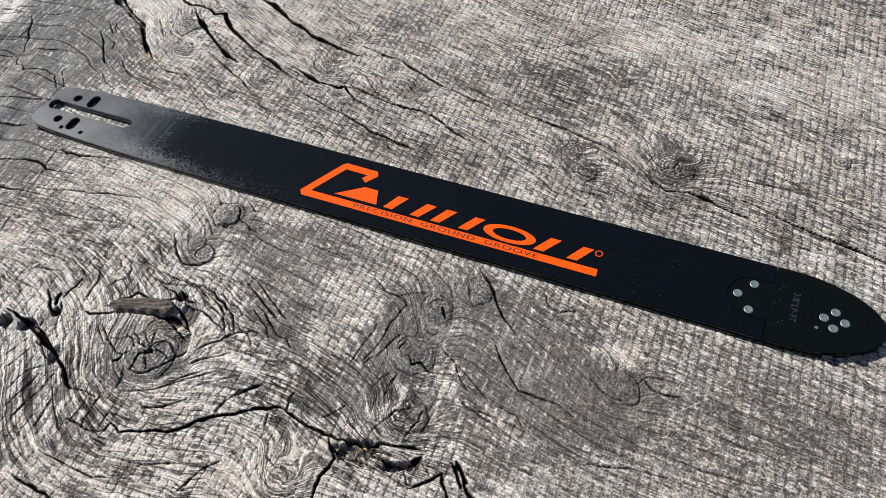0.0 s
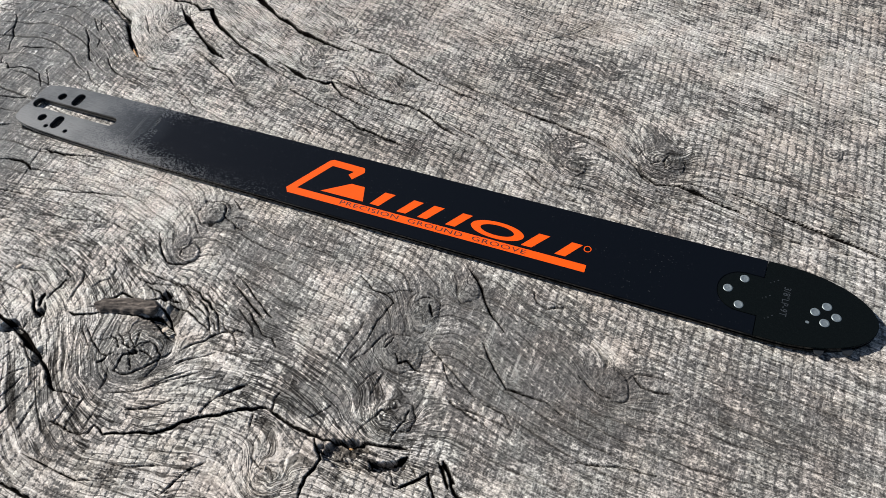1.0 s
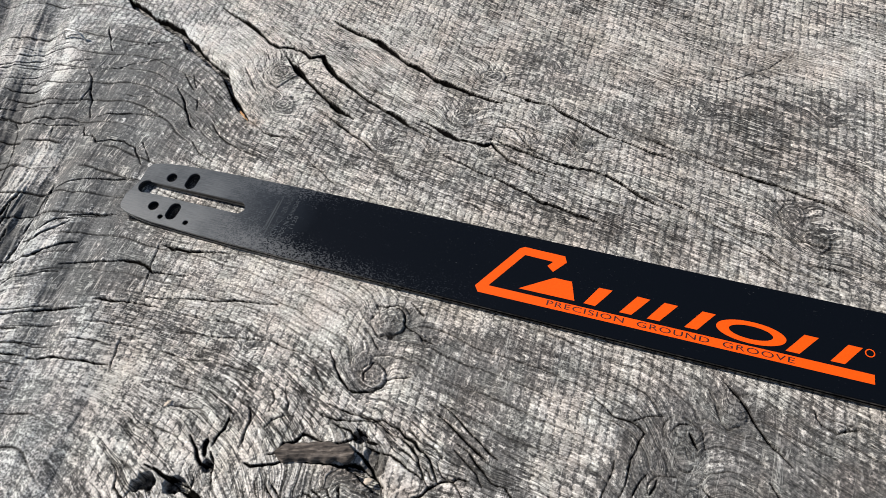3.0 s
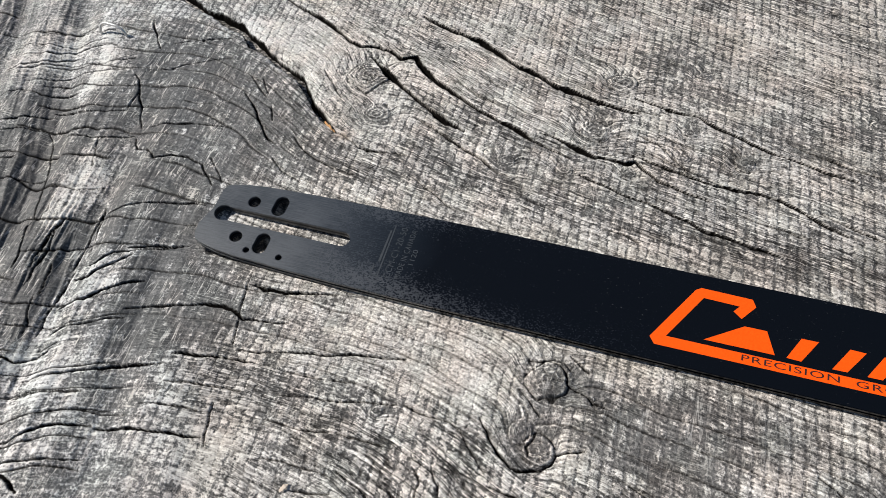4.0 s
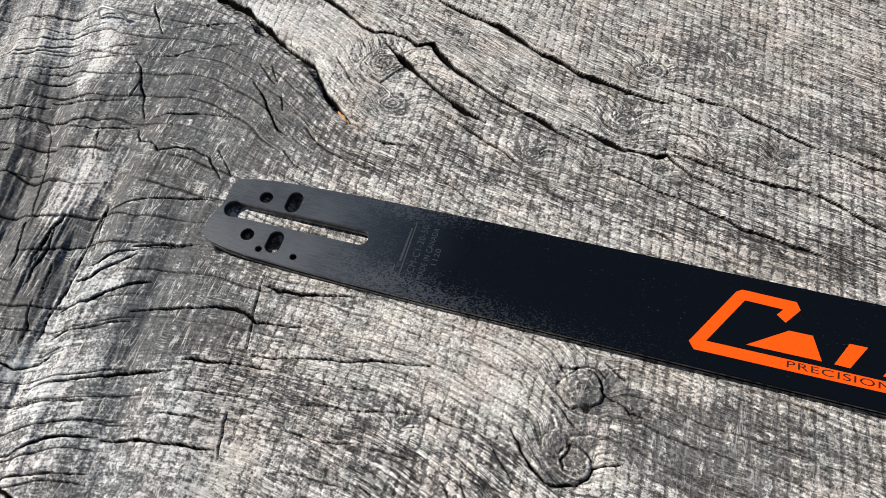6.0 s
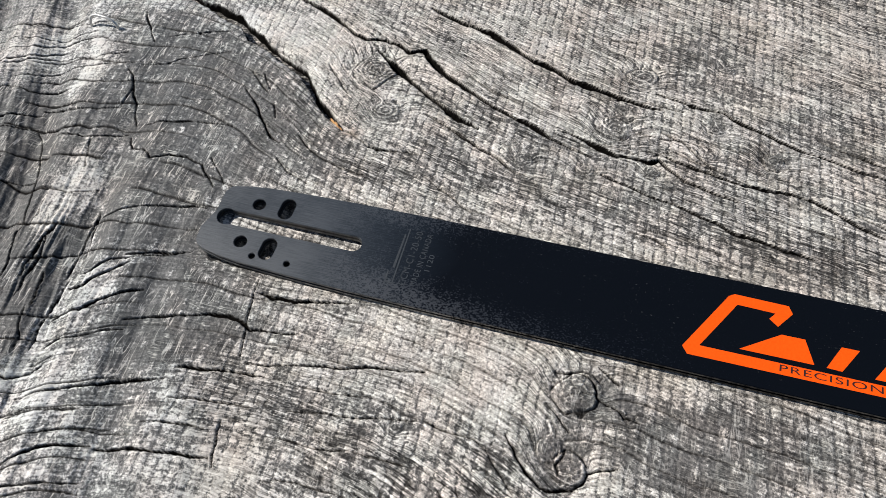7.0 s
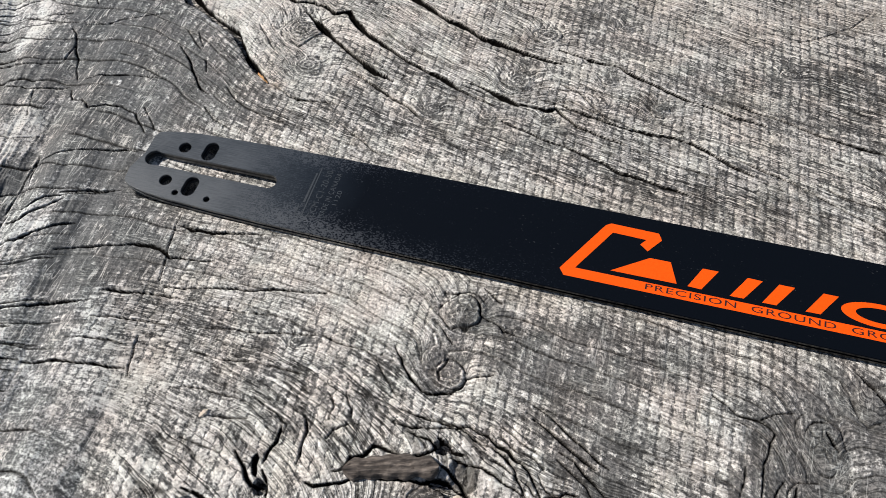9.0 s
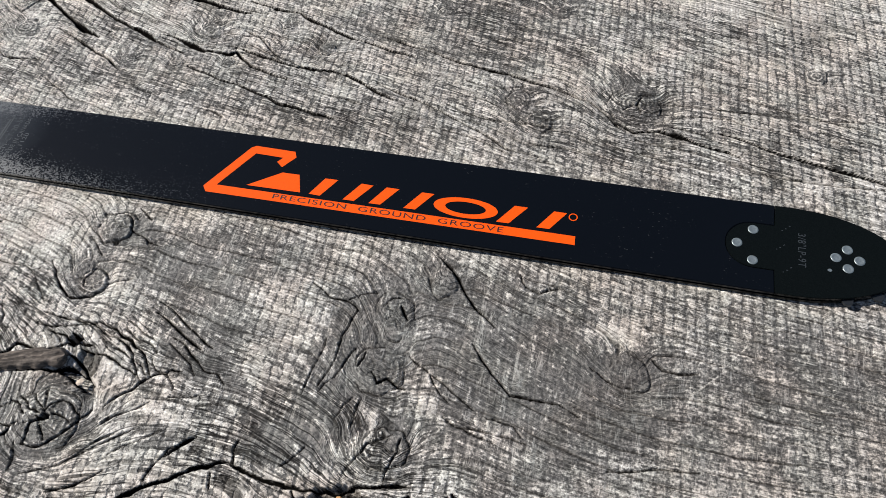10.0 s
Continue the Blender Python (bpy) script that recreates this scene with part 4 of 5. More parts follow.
for x in np.arange(X0, X1, 60):
    for y in np.arange(Y0, Y1, 60):
        a = radians(-14)
        samples_across += [(x, y, math.cos(a), math.sin(a), 0.0, 0.08), (x, y, -math.sin(a), math.cos(a), 1.0, 0.12)]
        samples_along += [(x, y, math.cos(a), math.sin(a), 1.0, 0.1), (x, y, -math.sin(a), math.cos(a), 0.0, 0.1)]


def spread(field):
    """The field on the fine sheet, by a smooth curve through its cells."""
    def basis(u, n):
        i = np.clip(np.floor(u).astype(int), 0, n - 2)
        f = u - i
        w = np.zeros((len(u), n))
        k = np.arange(len(u))
        for off, wt in ((-1, (1 - f) ** 3 / 6), (0, (3 * f**3 - 6 * f**2 + 4) / 6), (1, (-3 * f**3 + 3 * f**2 + 3 * f + 1) / 6), (2, f**3 / 6)):
            np.add.at(w, (k, np.clip(i + off, 0, n - 1)), wt)
        return w
    return basis((gy - Y0) / CELL, cny) @ field @ basis((gx - X0) / CELL, cnx).T


PSI = spread(fit_field(samples_across)).astype(np.float32)
PHI = spread(fit_field(samples_along)).astype(np.float32)
knot_zone = np.zeros_like(GX)
rings = np.zeros_like(GX)
rim_line = np.zeros_like(GX)
dome = np.zeros_like(GX)


def window(x, y, reach):
    """The part of the sheet within a distance of a place."""
    i0, i1 = np.searchsorted(gx, (x - reach, x + reach))
    j0, j1 = np.searchsorted(gy, (y - reach, y + reach))
    return slice(j0, j1), slice(i0, i1)


for x, y, rx, ry, turn, rise in knots:
    w = window(x, y, 4.5 * max(rx, ry))
    c, s = math.cos(turn), math.sin(turn)
    u, v = ((GX[w] - x) * c + (GY[w] - y) * s) / rx, (-(GX[w] - x) * s + (GY[w] - y) * c) / ry
    r2 = u * u + v * v
    near = np.exp(-r2 / 1.6)
    PSI[w] += min(1.1 * (rx + ry) / 2, 9 + 0.25 * (rx + ry)) * np.exp(-r2 / 2.6) * (0.85 + 0.3 * vnoise(u * 2 + 9, v * 2 + 5, 3))
    knot_zone[w] = np.maximum(knot_zone[w], near)
    r = np.sqrt(r2) * (1 + 0.5 * (fbm(u * 1.3 + 4, v * 1.3 + x, 2, 2) - 0.5))
    size = (rx + ry) / 2
    inner = smooth(1.25, 0.9, r)
    rings[w] += inner * np.sin(r * size * 2 * math.pi / min(2.6, 0.28 * size + 0.6))
    turn_at = np.arctan2(v, u)
    broken = smooth(0.42, 0.55, vnoise(np.cos(turn_at) * 1.5 + x, np.sin(turn_at) * 1.5 + y, 5))
    rim_line[w] = np.maximum(rim_line[w], smooth(0.55 / size, 0.2 / size, np.abs(r - 1.05)) * broken * min(1, rise))
    if rise > 0.85:
        rays = smooth(0.93, 0.99, np.cos(turn_at * 5 + 3 * fbm(u * 2, v * 2 + y, 3, 2))) * smooth(0.75, 0.5, r)
        rim_line[w] = np.maximum(rim_line[w], 0.7 * rays)
    dome[w] += rise * np.exp(-r2 / 1.2) * 0.8 - rise * 0.9 * np.exp(-((np.sqrt(r2) - 1.25) ** 2) * 9)
PSI = PSI + coarse(lambda x, y: 2.0 * (fbm(x / 34, y / 34, 1) - 0.5) + 0.6 * (fbm(x / 9, y / 9, 2, 2) - 0.5), 3)

# Large shape: gentle waves, and flutes where the slab falls away towards its flared end.
flare = smooth(30, -130, GX + 0.62 * GY - 20 * coarse(lambda x, y: vnoise(x / 70, y / 70, 5) - 0.5))
flute_at = GX + (0.15 + 0.22 * smooth(-95, -150, GX)) * GY + 9 * coarse(lambda x, y: fbm(x / 40, y / 60, 6) - 0.5)
flutes = np.sin(flute_at / 8.2) * 1.5 + np.sin(flute_at / 4.1 + 1.3) * 0.5 + 1.2 * (fbm(flute_at / 5, GY / 45, 3) - 0.5)
flutes = flutes + 0.45 * (1 - 4 * np.abs(fbm(flute_at / 9, (GY - 0.38 * GX) / 75, 2, 3) - 0.5)) + 0.15 * (1 - 4 * np.abs(fbm(flute_at / 3.4, (GY - 0.38 * GX) / 40, 6, 2) - 0.5))
H = coarse(lambda x, y: 2.4 * (fbm(x / 130, y / 130, 4, 2) - 0.5) + 0.9 * (fbm(x / 38, y / 38, 2, 2) - 0.5))
torn = np.exp(-(((GX + 78 + 0.13 * (GY + 40)) / 24) ** 2 + ((GY + 40) / 34) ** 2))
shreds = fbm(flute_at / 2.2, (GY - 0.15 * GX) / 34, 5, 3) - 0.5
H = H - 5.0 * smooth(-30, -230, GX + 0.4 * GY) + flare * 1.9 * flutes + torn * 4.0 * shreds
fell = smooth(-60, -220, GY + 0.5 * (GX - 330))
H = H - 3.0 * fell * smooth(120, 330, GX)

# Ridges of hard grain, and the marks of the saw across them: a net of small worn tiles.
ridge = fbm(PSI / 0.95, PHI / 13, 0, 3)
broad = fbm(PSI / 6.5, PHI / 60, 3, 3)
plot = coarse(lambda x, y: fbm(x / 48, y / 48, 6, 3))
sawn = (0.65 + 0.35 * smooth(0.36, 0.55, plot)) * (1 - 0.45 * smooth(-30, -70, GY) * smooth(380, 450, GX)) * (1 - 0.85 * flare) * (1 - 0.9 * knot_zone)
beat = GX + 0.035 * GY + coarse(lambda x, y: 1.6 * (fbm(x / 24, y / 26, 7, 2) - 0.5))
phase = beat / 4.9
gap_a = np.abs(np.mod(phase, 1.0) - 0.5) * 4.9
groove_a = np.exp(-(((2.45 - gap_a) / 0.55) ** 2)) * (0.35 + 0.9 * vnoise(GX / 5, PSI / 1.9, 1))
tile = vnoise(np.floor(phase) * 7.31, PSI / 3.0, 2)
H = H + 0.46 * (1 - 0.5 * flare) * (ridge - 0.5) + 0.45 * (broad - 0.5) + dome
tooth = np.mod(phase + 0.25 * (vnoise(GX / 4, GY / 4, 3) - 0.5), 1.0)
tooth = np.where(tooth < 0.22, tooth / 0.22, (1 - tooth) / 0.78)
H = H + sawn * (0.15 * (tile - 0.5) - 0.12 * groove_a + 0.24 * (0.3 + 1.0 * tile) * tooth)

# Where fine lines of grain crowd the face.
lined = 0.78 * np.clip(smooth(20, 60, GY) * smooth(-20, 60, GX) * (0.4 + coarse(lambda x, y: smooth(0.4, 0.6, fbm(x / 60, y / 25, 3, 2)))), 0, 1)
lined = np.maximum(lined, 0.95 * smooth(-62, -95, GY + 0.12 * (GX - 150)) * smooth(430, 380, GX) * (0.6 + 0.4 * smooth(0.4, 0.6, plot)))

# Long hairline cracks that run right across the flutes of the flared end.
course = PSI / 7.0 + 0.9 * (fbm(PHI / 55, PSI / 30, 2, 3) - 0.5)
which = np.floor(course) * 5.7
hairline = smooth(0.36, 0.14, np.abs(np.mod(course, 1.0) - 0.5) * 7.0 / (0.5 + vnoise(PHI / 16, which, 3)))
hairline = hairline * smooth(0.28, 0.42, vnoise(PHI / 60, which + 3, 1)) * np.maximum(smooth(0.35, 0.7, flare), 0.8 * (1 - lined) * (1 - knot_zone))
H = H - 0.9 * hairline - 1.1 * rim_line + 0.14 * rings
# Colour mask of hairlines and knot rims: dirt plus painted shade in the gaps.
dirt_shade = np.maximum(0.9 * hairline, 0.8 * rim_line)


def near_line(line, reach):
    """The part of the sheet round a line, how far it lies from it, and how far along it (0 to 1)."""
    lo, hi = line.min(0) - reach, line.max(0) + reach
    i0, i1 = np.searchsorted(gx, (lo[0], hi[0]))
    j0, j1 = np.searchsorted(gy, (lo[1], hi[1]))
    if i1 - i0 < 2 or j1 - j0 < 2:
        return None
    sel = (slice(j0, j1), slice(i0, i1))
    px, py = GX[sel], GY[sel]
    best, at = np.full(px.shape, 1e3, np.float32), np.zeros(px.shape, np.float32)
    steps = np.r_[0, np.cumsum(np.hypot(*np.diff(line, axis=0).T))]
    lx, ly = gx[i0:i1], gy[j0:j1]
    for k, (p, q) in enumerate(zip(line, line[1:])):
        a0, a1 = np.searchsorted(lx, (min(p[0], q[0]) - reach, max(p[0], q[0]) + reach))
        b0, b1 = np.searchsorted(ly, (min(p[1], q[1]) - reach, max(p[1], q[1]) + reach))
        w = (slice(b0, b1), slice(a0, a1))
        d = q - p
        t = np.clip(((px[w] - p[0]) * d[0] + (py[w] - p[1]) * d[1]) / (d @ d + 1e-9), 0, 1)
        r = np.hypot(px[w] - p[0] - t * d[0], py[w] - p[1] - t * d[1])
        closer = r < best[w]
        best[w] = np.where(closer, r, best[w])
        at[w] = np.where(closer, (steps[k] + t * (steps[k + 1] - steps[k])) / steps[-1], at[w])
    return sel, best, at


def rough_line(line, rng, jag):
    """A line with the small jags of a real crack."""
    for size in (jag, jag * 0.3):
        out = [line[0]]
        for p, q in zip(line, line[1:]):
            d = q - p
            n = np.array([-d[1], d[0]])
            out += [(p + q) / 2 + n * rng.uniform(-size, size), q]
        line = np.array(out)
    return line


rng = np.random.RandomState(11)
crack, lip = np.zeros_like(GX), np.zeros_like(GX)
fray = fbm(GX / 1.6, GY / 1.6, 1, 2) - 0.5
ragged = coarse(lambda x, y: 0.55 + 0.9 * fbm(x / 5, y / 5, 6, 2), 2)
for width, depth, line, along in cuts:
    line = rough_line(line, rng, 0.05 if along else 0.1)
    half = max((0.35 if along else 0.27) * width - 0.13, 0.25)
    found = near_line(line, 6 * half + 4)
    if not found:
        continue
    sel, far, at = found
    far = np.maximum(far + 0.5 * fray[sel], 0)
    long = np.hypot(*np.diff(line, axis=0).T).sum()
    swell = (0.55 + 1.3 * vnoise(at * long / 13 + rng.rand() * 90, at * 0 + rng.rand() * 50, 4) ** 1.5) * np.clip(np.minimum(at, 1 - at) * 7, 0.12, 1) ** 0.6
    w = np.maximum(half * swell * ragged[sel], 0.24)
    cut = np.clip(1.8 * (1 - far / (w + 0.1)), 0, 1)
    shoulder = np.exp(-((far / (1.3 * w + 0.3)) ** 2))
    deep = min(1.25 * depth, 3 * half + 0.6) * np.clip(0.35 + 0.65 * swell, 0, 1)
    H[sel] -= np.maximum(deep * cut - crack[sel], 0) + 0.05 * min(width, 4) * shoulder
    if width > 5:
        H[sel] -= 2.2 * np.exp(-((far / (2.0 * half)) ** 2))
    crack[sel] = np.maximum(crack[sel], deep * cut)
    # Dirt and painted shade reach a little past the crack's edge.
    dirt_shade[sel] = np.maximum(dirt_shade[sel], np.clip((w + (0.46 if width > 2.4 else 0.27) - far) / 0.32, 0, 1 if width > 1.4 else 0.85))
    lip[sel] = np.maximum(lip[sel], np.exp(-(((far - w - 0.9) / 0.7) ** 2)) * min(1, 0.4 + 0.2 * width) * smooth(0.3, 0.6, ragged[sel] - 0.55))
H = H - np.clip(crack, 0, 1) * (0.46 * (1 - 0.5 * flare) * (ridge - 0.5) + 0.2 * sawn * tooth)
pale = np.zeros_like(GX)
for width, depth, line in marks:
    sel, far, at = near_line(rough_line(line, rng, 0.03), 4)
    cut = np.clip(1 - far / (0.45 * width), 0, 1) * (0.4 + 0.9 * vnoise(at * 30, at * 0, 2))
    H[sel] -= depth * cut
    pale[sel] = np.maximum(pale[sel], cut)

for x, y, rx, ry, turn, depth in pockets:
    w = window(x, y, 2.5 * max(rx, ry))
    c, s = math.cos(turn), math.sin(turn)
    u, v = ((GX[w] - x) * c + (GY[w] - y) * s) / rx, (-(GX[w] - x) * s + (GY[w] - y) * c) / ry
    r = np.sqrt(u * u + v * v) + 1.1 * (fbm(GX[w] / 4, GY[w] / 4, 3) - 0.5)
    sunk = smooth(1.12, 0.82, r)
    H[w] -= sunk * (depth * (0.55 + 0.6 * fbm(GX[w] / 2.5, GY[w] / 2.5, 6)) - 0.4)
    # The floor is coloured darker, as shade down in the hollow.
    dirt_shade[w] = np.maximum(dirt_shade[w], sunk * (0.55 + 0.6 * fbm(GX[w] / 2, GY[w] / 2, 2)) * min(1, depth / 6))

# Weathering: pale silver crests with sheen painted in, dark stained patches, bare brown wood in the rotten pockets.
patch = np.zeros_like(GX)
drift_x, drift_y = GX + coarse(lambda x, y: 16 * (fbm(x / 18, y / 18, 1) - 0.5), 3), GY + coarse(lambda x, y: 16 * (fbm(x / 18, y / 18, 5) - 0.5), 3)
for x, y, rx, ry, turn, depth in stains_and_sheen:
    w = window(x, y, 3 * max(rx, ry) + 12)
    c, s = math.cos(turn), math.sin(turn)
    wx, wy = drift_x[w] - x, drift_y[w] - y
    u, v = (wx * c + wy * s) / rx, (-wx * s + wy * c) / ry
    patch[w] += depth * np.exp(-(u * u + v * v) / 1.1)


def inside_by(x, y, corners):
    """How far places lie inside an outline, in millimetres; below nought outside it."""
    odd, best = np.zeros(x.shape, bool), np.full(x.shape, 1e4, np.float32)
    for p, q in zip(corners, np.roll(corners, -1, 0)):
        d = q - p
        odd ^= ((p[1] > y) != (q[1] > y)) & (x < d[0] * (y - p[1]) / (d[1] + 1e-6) + p[0])
        t = np.clip(((x - p[0]) * d[0] + (y - p[1]) * d[1]) / (d @ d + 1e-6), 0, 1)
        best = np.minimum(best, np.hypot(x - p[0] - t * d[0], y - p[1] - t * d[1]))
    return np.where(odd, best, -best)


def all_zones(x, y):
    out = 0 * x
    edge = 11 * (fbm(x / 13, y / 13, 3, 3) - 0.5)
    for depth, corners in zones:
        out += depth * smooth(-3.5, 3.5, inside_by(x, y, corners) + edge)
    return out


patch = patch + coarse(all_zones, 4)
crests = smooth(0.4, 2.2, flutes) * flare
wear_and_light = 0.575 + 0.2 * (broad - 0.5) + (0.22 + 0.28 * lined) * (ridge - 0.5) - 0.27 * np.clip(patch, -1.2, 1.9) - 0.2 * knot_zone + 0.22 * rings
wear_and_light = wear_and_light - 0.26 * flare + 0.34 * crests + 0.9 * shreds * (torn + 0.35 * flare) + 0.25 * lip + 0.5 * pale + sawn * (0.12 * (tile - 0.5) - 0.04 * groove_a)
brown = np.zeros_like(GX)
for x, y, rx, ry, k in ((338, -152, 22, 7, 0.3), (355, -158, 16, 6, 0.25), (214, -126, 22, 5, 0.6), (55, -105, 18, 45, 0.3), (590, 255, 40, 20, 0.5), (48, 70, 7, 4, 0.8), (-32, 126, 16, 5, 0.45), (598, -22, 16, 10, 0.6)):
    w = window(x, y, 3 * rx)
    brown[w] = np.maximum(brown[w], k * np.exp(-(((GX[w] - x + 0.25 * (GY[w] - y)) / rx) ** 2 + ((GY[w] - y) / ry) ** 2)) * (0.6 + 0.7 * fbm(GX[w] / 5, GY[w] / 5, 3)))
brown = np.clip(brown + 0.2 * coarse(lambda x, y: smooth(0.45, 0.75, fbm(x / 90, y / 90, 7, 2))), 0, 1)

# The bar has pressed its bed flat: nothing stands above its underside.
bed = smooth(34, 25, np.abs(GY)) * smooth(-10, -2, GX) * smooth(590, 578, GX)
BAR_LOW = 1.0
ceiling_at = BAR_LOW - 0.2 - 0.9 * smooth(130, 100, GX)
# Unseen hollow added under the tail, to keep its holes in shadow.
H = H - 7.0 * (0.15 + 0.85 * smooth(5.5, 8.5, np.abs(GY - 0.9))) * smooth(24, 18, np.abs(GY)) * smooth(3, 14, GX) * smooth(104, 84, GX)
H = np.where(H > ceiling_at, H + bed * (ceiling_at - H), H)
H = np.where((H < -0.6) & (H > -3), H + 0.8 * bed * smooth(105, 125, GX) * (-0.6 - H), H)

inside = ((GX + 262) * 306 + (GY - 151) * 212 > -1500) & ((GX + 50) * 89 + (GY + 160) * 214 > -2500)
inside &= ((GY + 262) * 397 - (GX - 186) * 159 > -2000) & ((GY - 178) * 790 - (GX + 240) * 140 < 12000)


def sheet(name, xs, ys, z, keep, layers):
    """A height field as one mesh, with its named layers of values."""
    ny, nx = z.shape
    number = np.arange(nx * ny).reshape(ny, nx)
    k = keep[:-1, :-1]
    quads = np.stack([number[:-1, :-1][k], number[:-1, 1:][k], number[1:, 1:][k], number[1:, :-1][k]], 1)
    used = np.unique(quads)
    again = np.full(nx * ny, -1)
    again[used] = np.arange(len(used))
    quads = again[quads].astype(np.int32)
    me = bpy.data.meshes.new(name)
    me.vertices.add(len(used))
    me.vertices.foreach_set("co", (np.stack([xs.ravel()[used], ys.ravel()[used], z.ravel()[used]], 1) / 1000).astype(np.float32).ravel())
    me.loops.add(quads.size)
    me.loops.foreach_set("vertex_index", quads.ravel())
    me.polygons.add(len(quads))
    me.polygons.foreach_set("loop_start", np.arange(0, quads.size, 4, dtype=np.int32))
    me.polygons.foreach_set("use_smooth", np.ones(len(quads), dtype=bool))
    for key, values in layers.items():
        if key == "grain":
            layer = me.attributes.new(key, "FLOAT_VECTOR", "POINT")
            layer.data.foreach_set("vector", np.stack([v.ravel()[used] for v in values], 1).astype(np.float32).ravel())
        else:
            layer = me.attributes.new(key, "FLOAT", "POINT")
            layer.data.foreach_set("value", values.ravel()[used].astype(np.float32))
    me.update(calc_edges=True)
    me.materials.append(WOOD)
    return me


layers = {"grain": (PSI, PHI, phase), "sawn": sawn, "wear_and_light": wear_and_light, "smoothed": np.maximum(flare, smooth(70, -30, GX + 0.3 * GY)), "lined": lined, "dirt_shade": np.clip(dirt_shade, 0, 1), "brown": brown}
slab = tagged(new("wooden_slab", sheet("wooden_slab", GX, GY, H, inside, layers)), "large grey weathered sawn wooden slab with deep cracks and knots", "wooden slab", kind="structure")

# The rest of the slab beyond the fine sheet, coarser, and its sides.
cx_, cy_ = np.meshgrid(np.arange(-460.0, 801.0, 12), np.arange(-460.0, 521.0, 12))
hz = -7.5 + 3 * (fbm(cx_ / 110, cy_ / 110, 4, 2) - 0.5)
ones = np.ones_like(cx_)
rim = (cx_ < -450) | (cx_ > 790) | (cy_ < -450) | (cy_ > 510)
hz = np.where(rim, -90.0, hz)
outer = tagged(new("slab_surround", sheet("slab_surround", cx_, cy_, hz, ones > 0, {"grain": (cy_, cx_, cx_ / 4.9), "sawn": 0.5 * ones, "wear_and_light": 0.2 + 0.6 * fbm(cy_ / 14, cx_ / 80, 2), "smoothed": 0 * ones, "lined": ones, "dirt_shade": 0 * ones, "brown": 0.1 * ones})), "grey weathered wood round the worked face", kind="structure")
outer.parent = slab

bm = bmesh.new()
bmesh.ops.create_grid(bm, x_segments=40, y_segments=40, size=60)
bmesh.ops.translate(bm, vec=(0, 0, -0.085), verts=bm.verts)
tagged(part("ground", bm, EARTH), "bare brown earth under the slab", "ground", kind="structure")


def height(x, y):
    """The slab's height at a place, in millimetres."""
    return float(H[int(round((y - Y0) / STEP)), int(round((x - X0) / STEP))])


# ---- the saw bar ----
TOP = 5.2
bar = tagged(new("chainsaw_bar"), "long black chainsaw guide bar with orange print, lying on wood", "chainsaw bar")
bar.location = (0, 0, 0)


def half_width(x):
    if x > 518:
        return 24.5 * math.sqrt(max(0, 1 - ((x - 525) / 50) ** 2)) if x > 525 else 24.5
    if x < 119:
        return float(np.interp(x, (0, 2, 6, 14, 26, 52, 82, 119), (14.2, 17.4, 19.2, 21.0, 22.3, 23.4, 24.1, 24.5)))
    return 24.5


def bar_outline(x_end, inset=0.0, tail=0.0):
    xs = [tail + 0.4, 2, 4, 6, 9, 14, 20, 26, 38, 52, 66, 82, 100, 119, 200, 300, 400, 500, x_end]
    up = [(max(x, tail), half_width(x) - inset) for x in xs if x >= tail]
    top = [(tail + 2.4, 15.0 - inset), *[(x, y) for x, y in up if x > tail + 3.5]]
    return [(tail + 2.6, 9.0), *top, *[(x, -y) for x, y in reversed(up)], (tail - 0.6, -8.0), (tail + 0.9, -3.0), (tail + 2.8, 3.0)]


def tongue(grow):
    """The nose's rounded tongue, from its lower root to its upper one."""
    return [(518 - grow, -12.4 - grow), *arc(508.5, 0, 12.4 + grow, 12.4 + grow, 270, 90, 18), (518 - grow, 12.4 + grow)]


SLOT = [*arc(9.4, 0.9, 4.7, 4.7, 65, 295, 14), (13, -3.2), *arc(76.8, 0.9, 4.1, 4.1, -90, 90, 12), (13, 5.0)]


def oval(cx, cy, rx, ry):
    """A round hole, or an upright one with straight sides."""
    if rx == ry:
        return ring(cx, cy, rx, ry, 24)
    return [*arc(cx, cy + ry - rx, rx, rx, 0, 180, 13), *arc(cx, cy - ry + rx, rx, rx, 180, 360, 13)]


openings = [SLOT, oval(22.8, 11.3, 3.3, 3.3), oval(22.8, -11.3, 3.3, 3.3), oval(37.6, 12.0, 3.7, 6.1), oval(37.6, -12.0, 3.7, 6.1), oval(31.6, -17.6, 1.6, 1.6), oval(49.8, -17.6, 1.6, 1.6)]
face = bar_outline(518)
cut_at = max(k for k, p in enumerate(face) if p[0] >= 517.9 and p[1] > 0)
face = face[: cut_at + 1] + [(x, y) for x, y in reversed(tongue(0.25))] + face[cut_at + 1 :]
part("upper_plate", plate(face, openings, 3.75, TOP, 0.25), LACQUER, bar)
part("lower_plate", plate(bar_outline(518), openings, BAR_LOW, 2.45), LACQUER, bar)
part("core", plate(bar_outline(517.5, 3.6, 3.0), openings, 2.45, 3.75), CORE_BLACK, bar, "dull black core at the bottom of the chain groove")


def nose_outline(x0, with_tongue, inset=0.0):
    curve = [(525 + (50 - inset) * math.sin(radians(a)), (24.5 - inset) * math.cos(radians(a))) for a in range(0, 181, 6)]
    if with_tongue:
        return [(x0, 24.5 - inset), *curve, (x0, -24.5 + inset), *tongue(0.0)]
    return [(x0, 24.5 - inset), *curve, (x0, -24.5 + inset)]


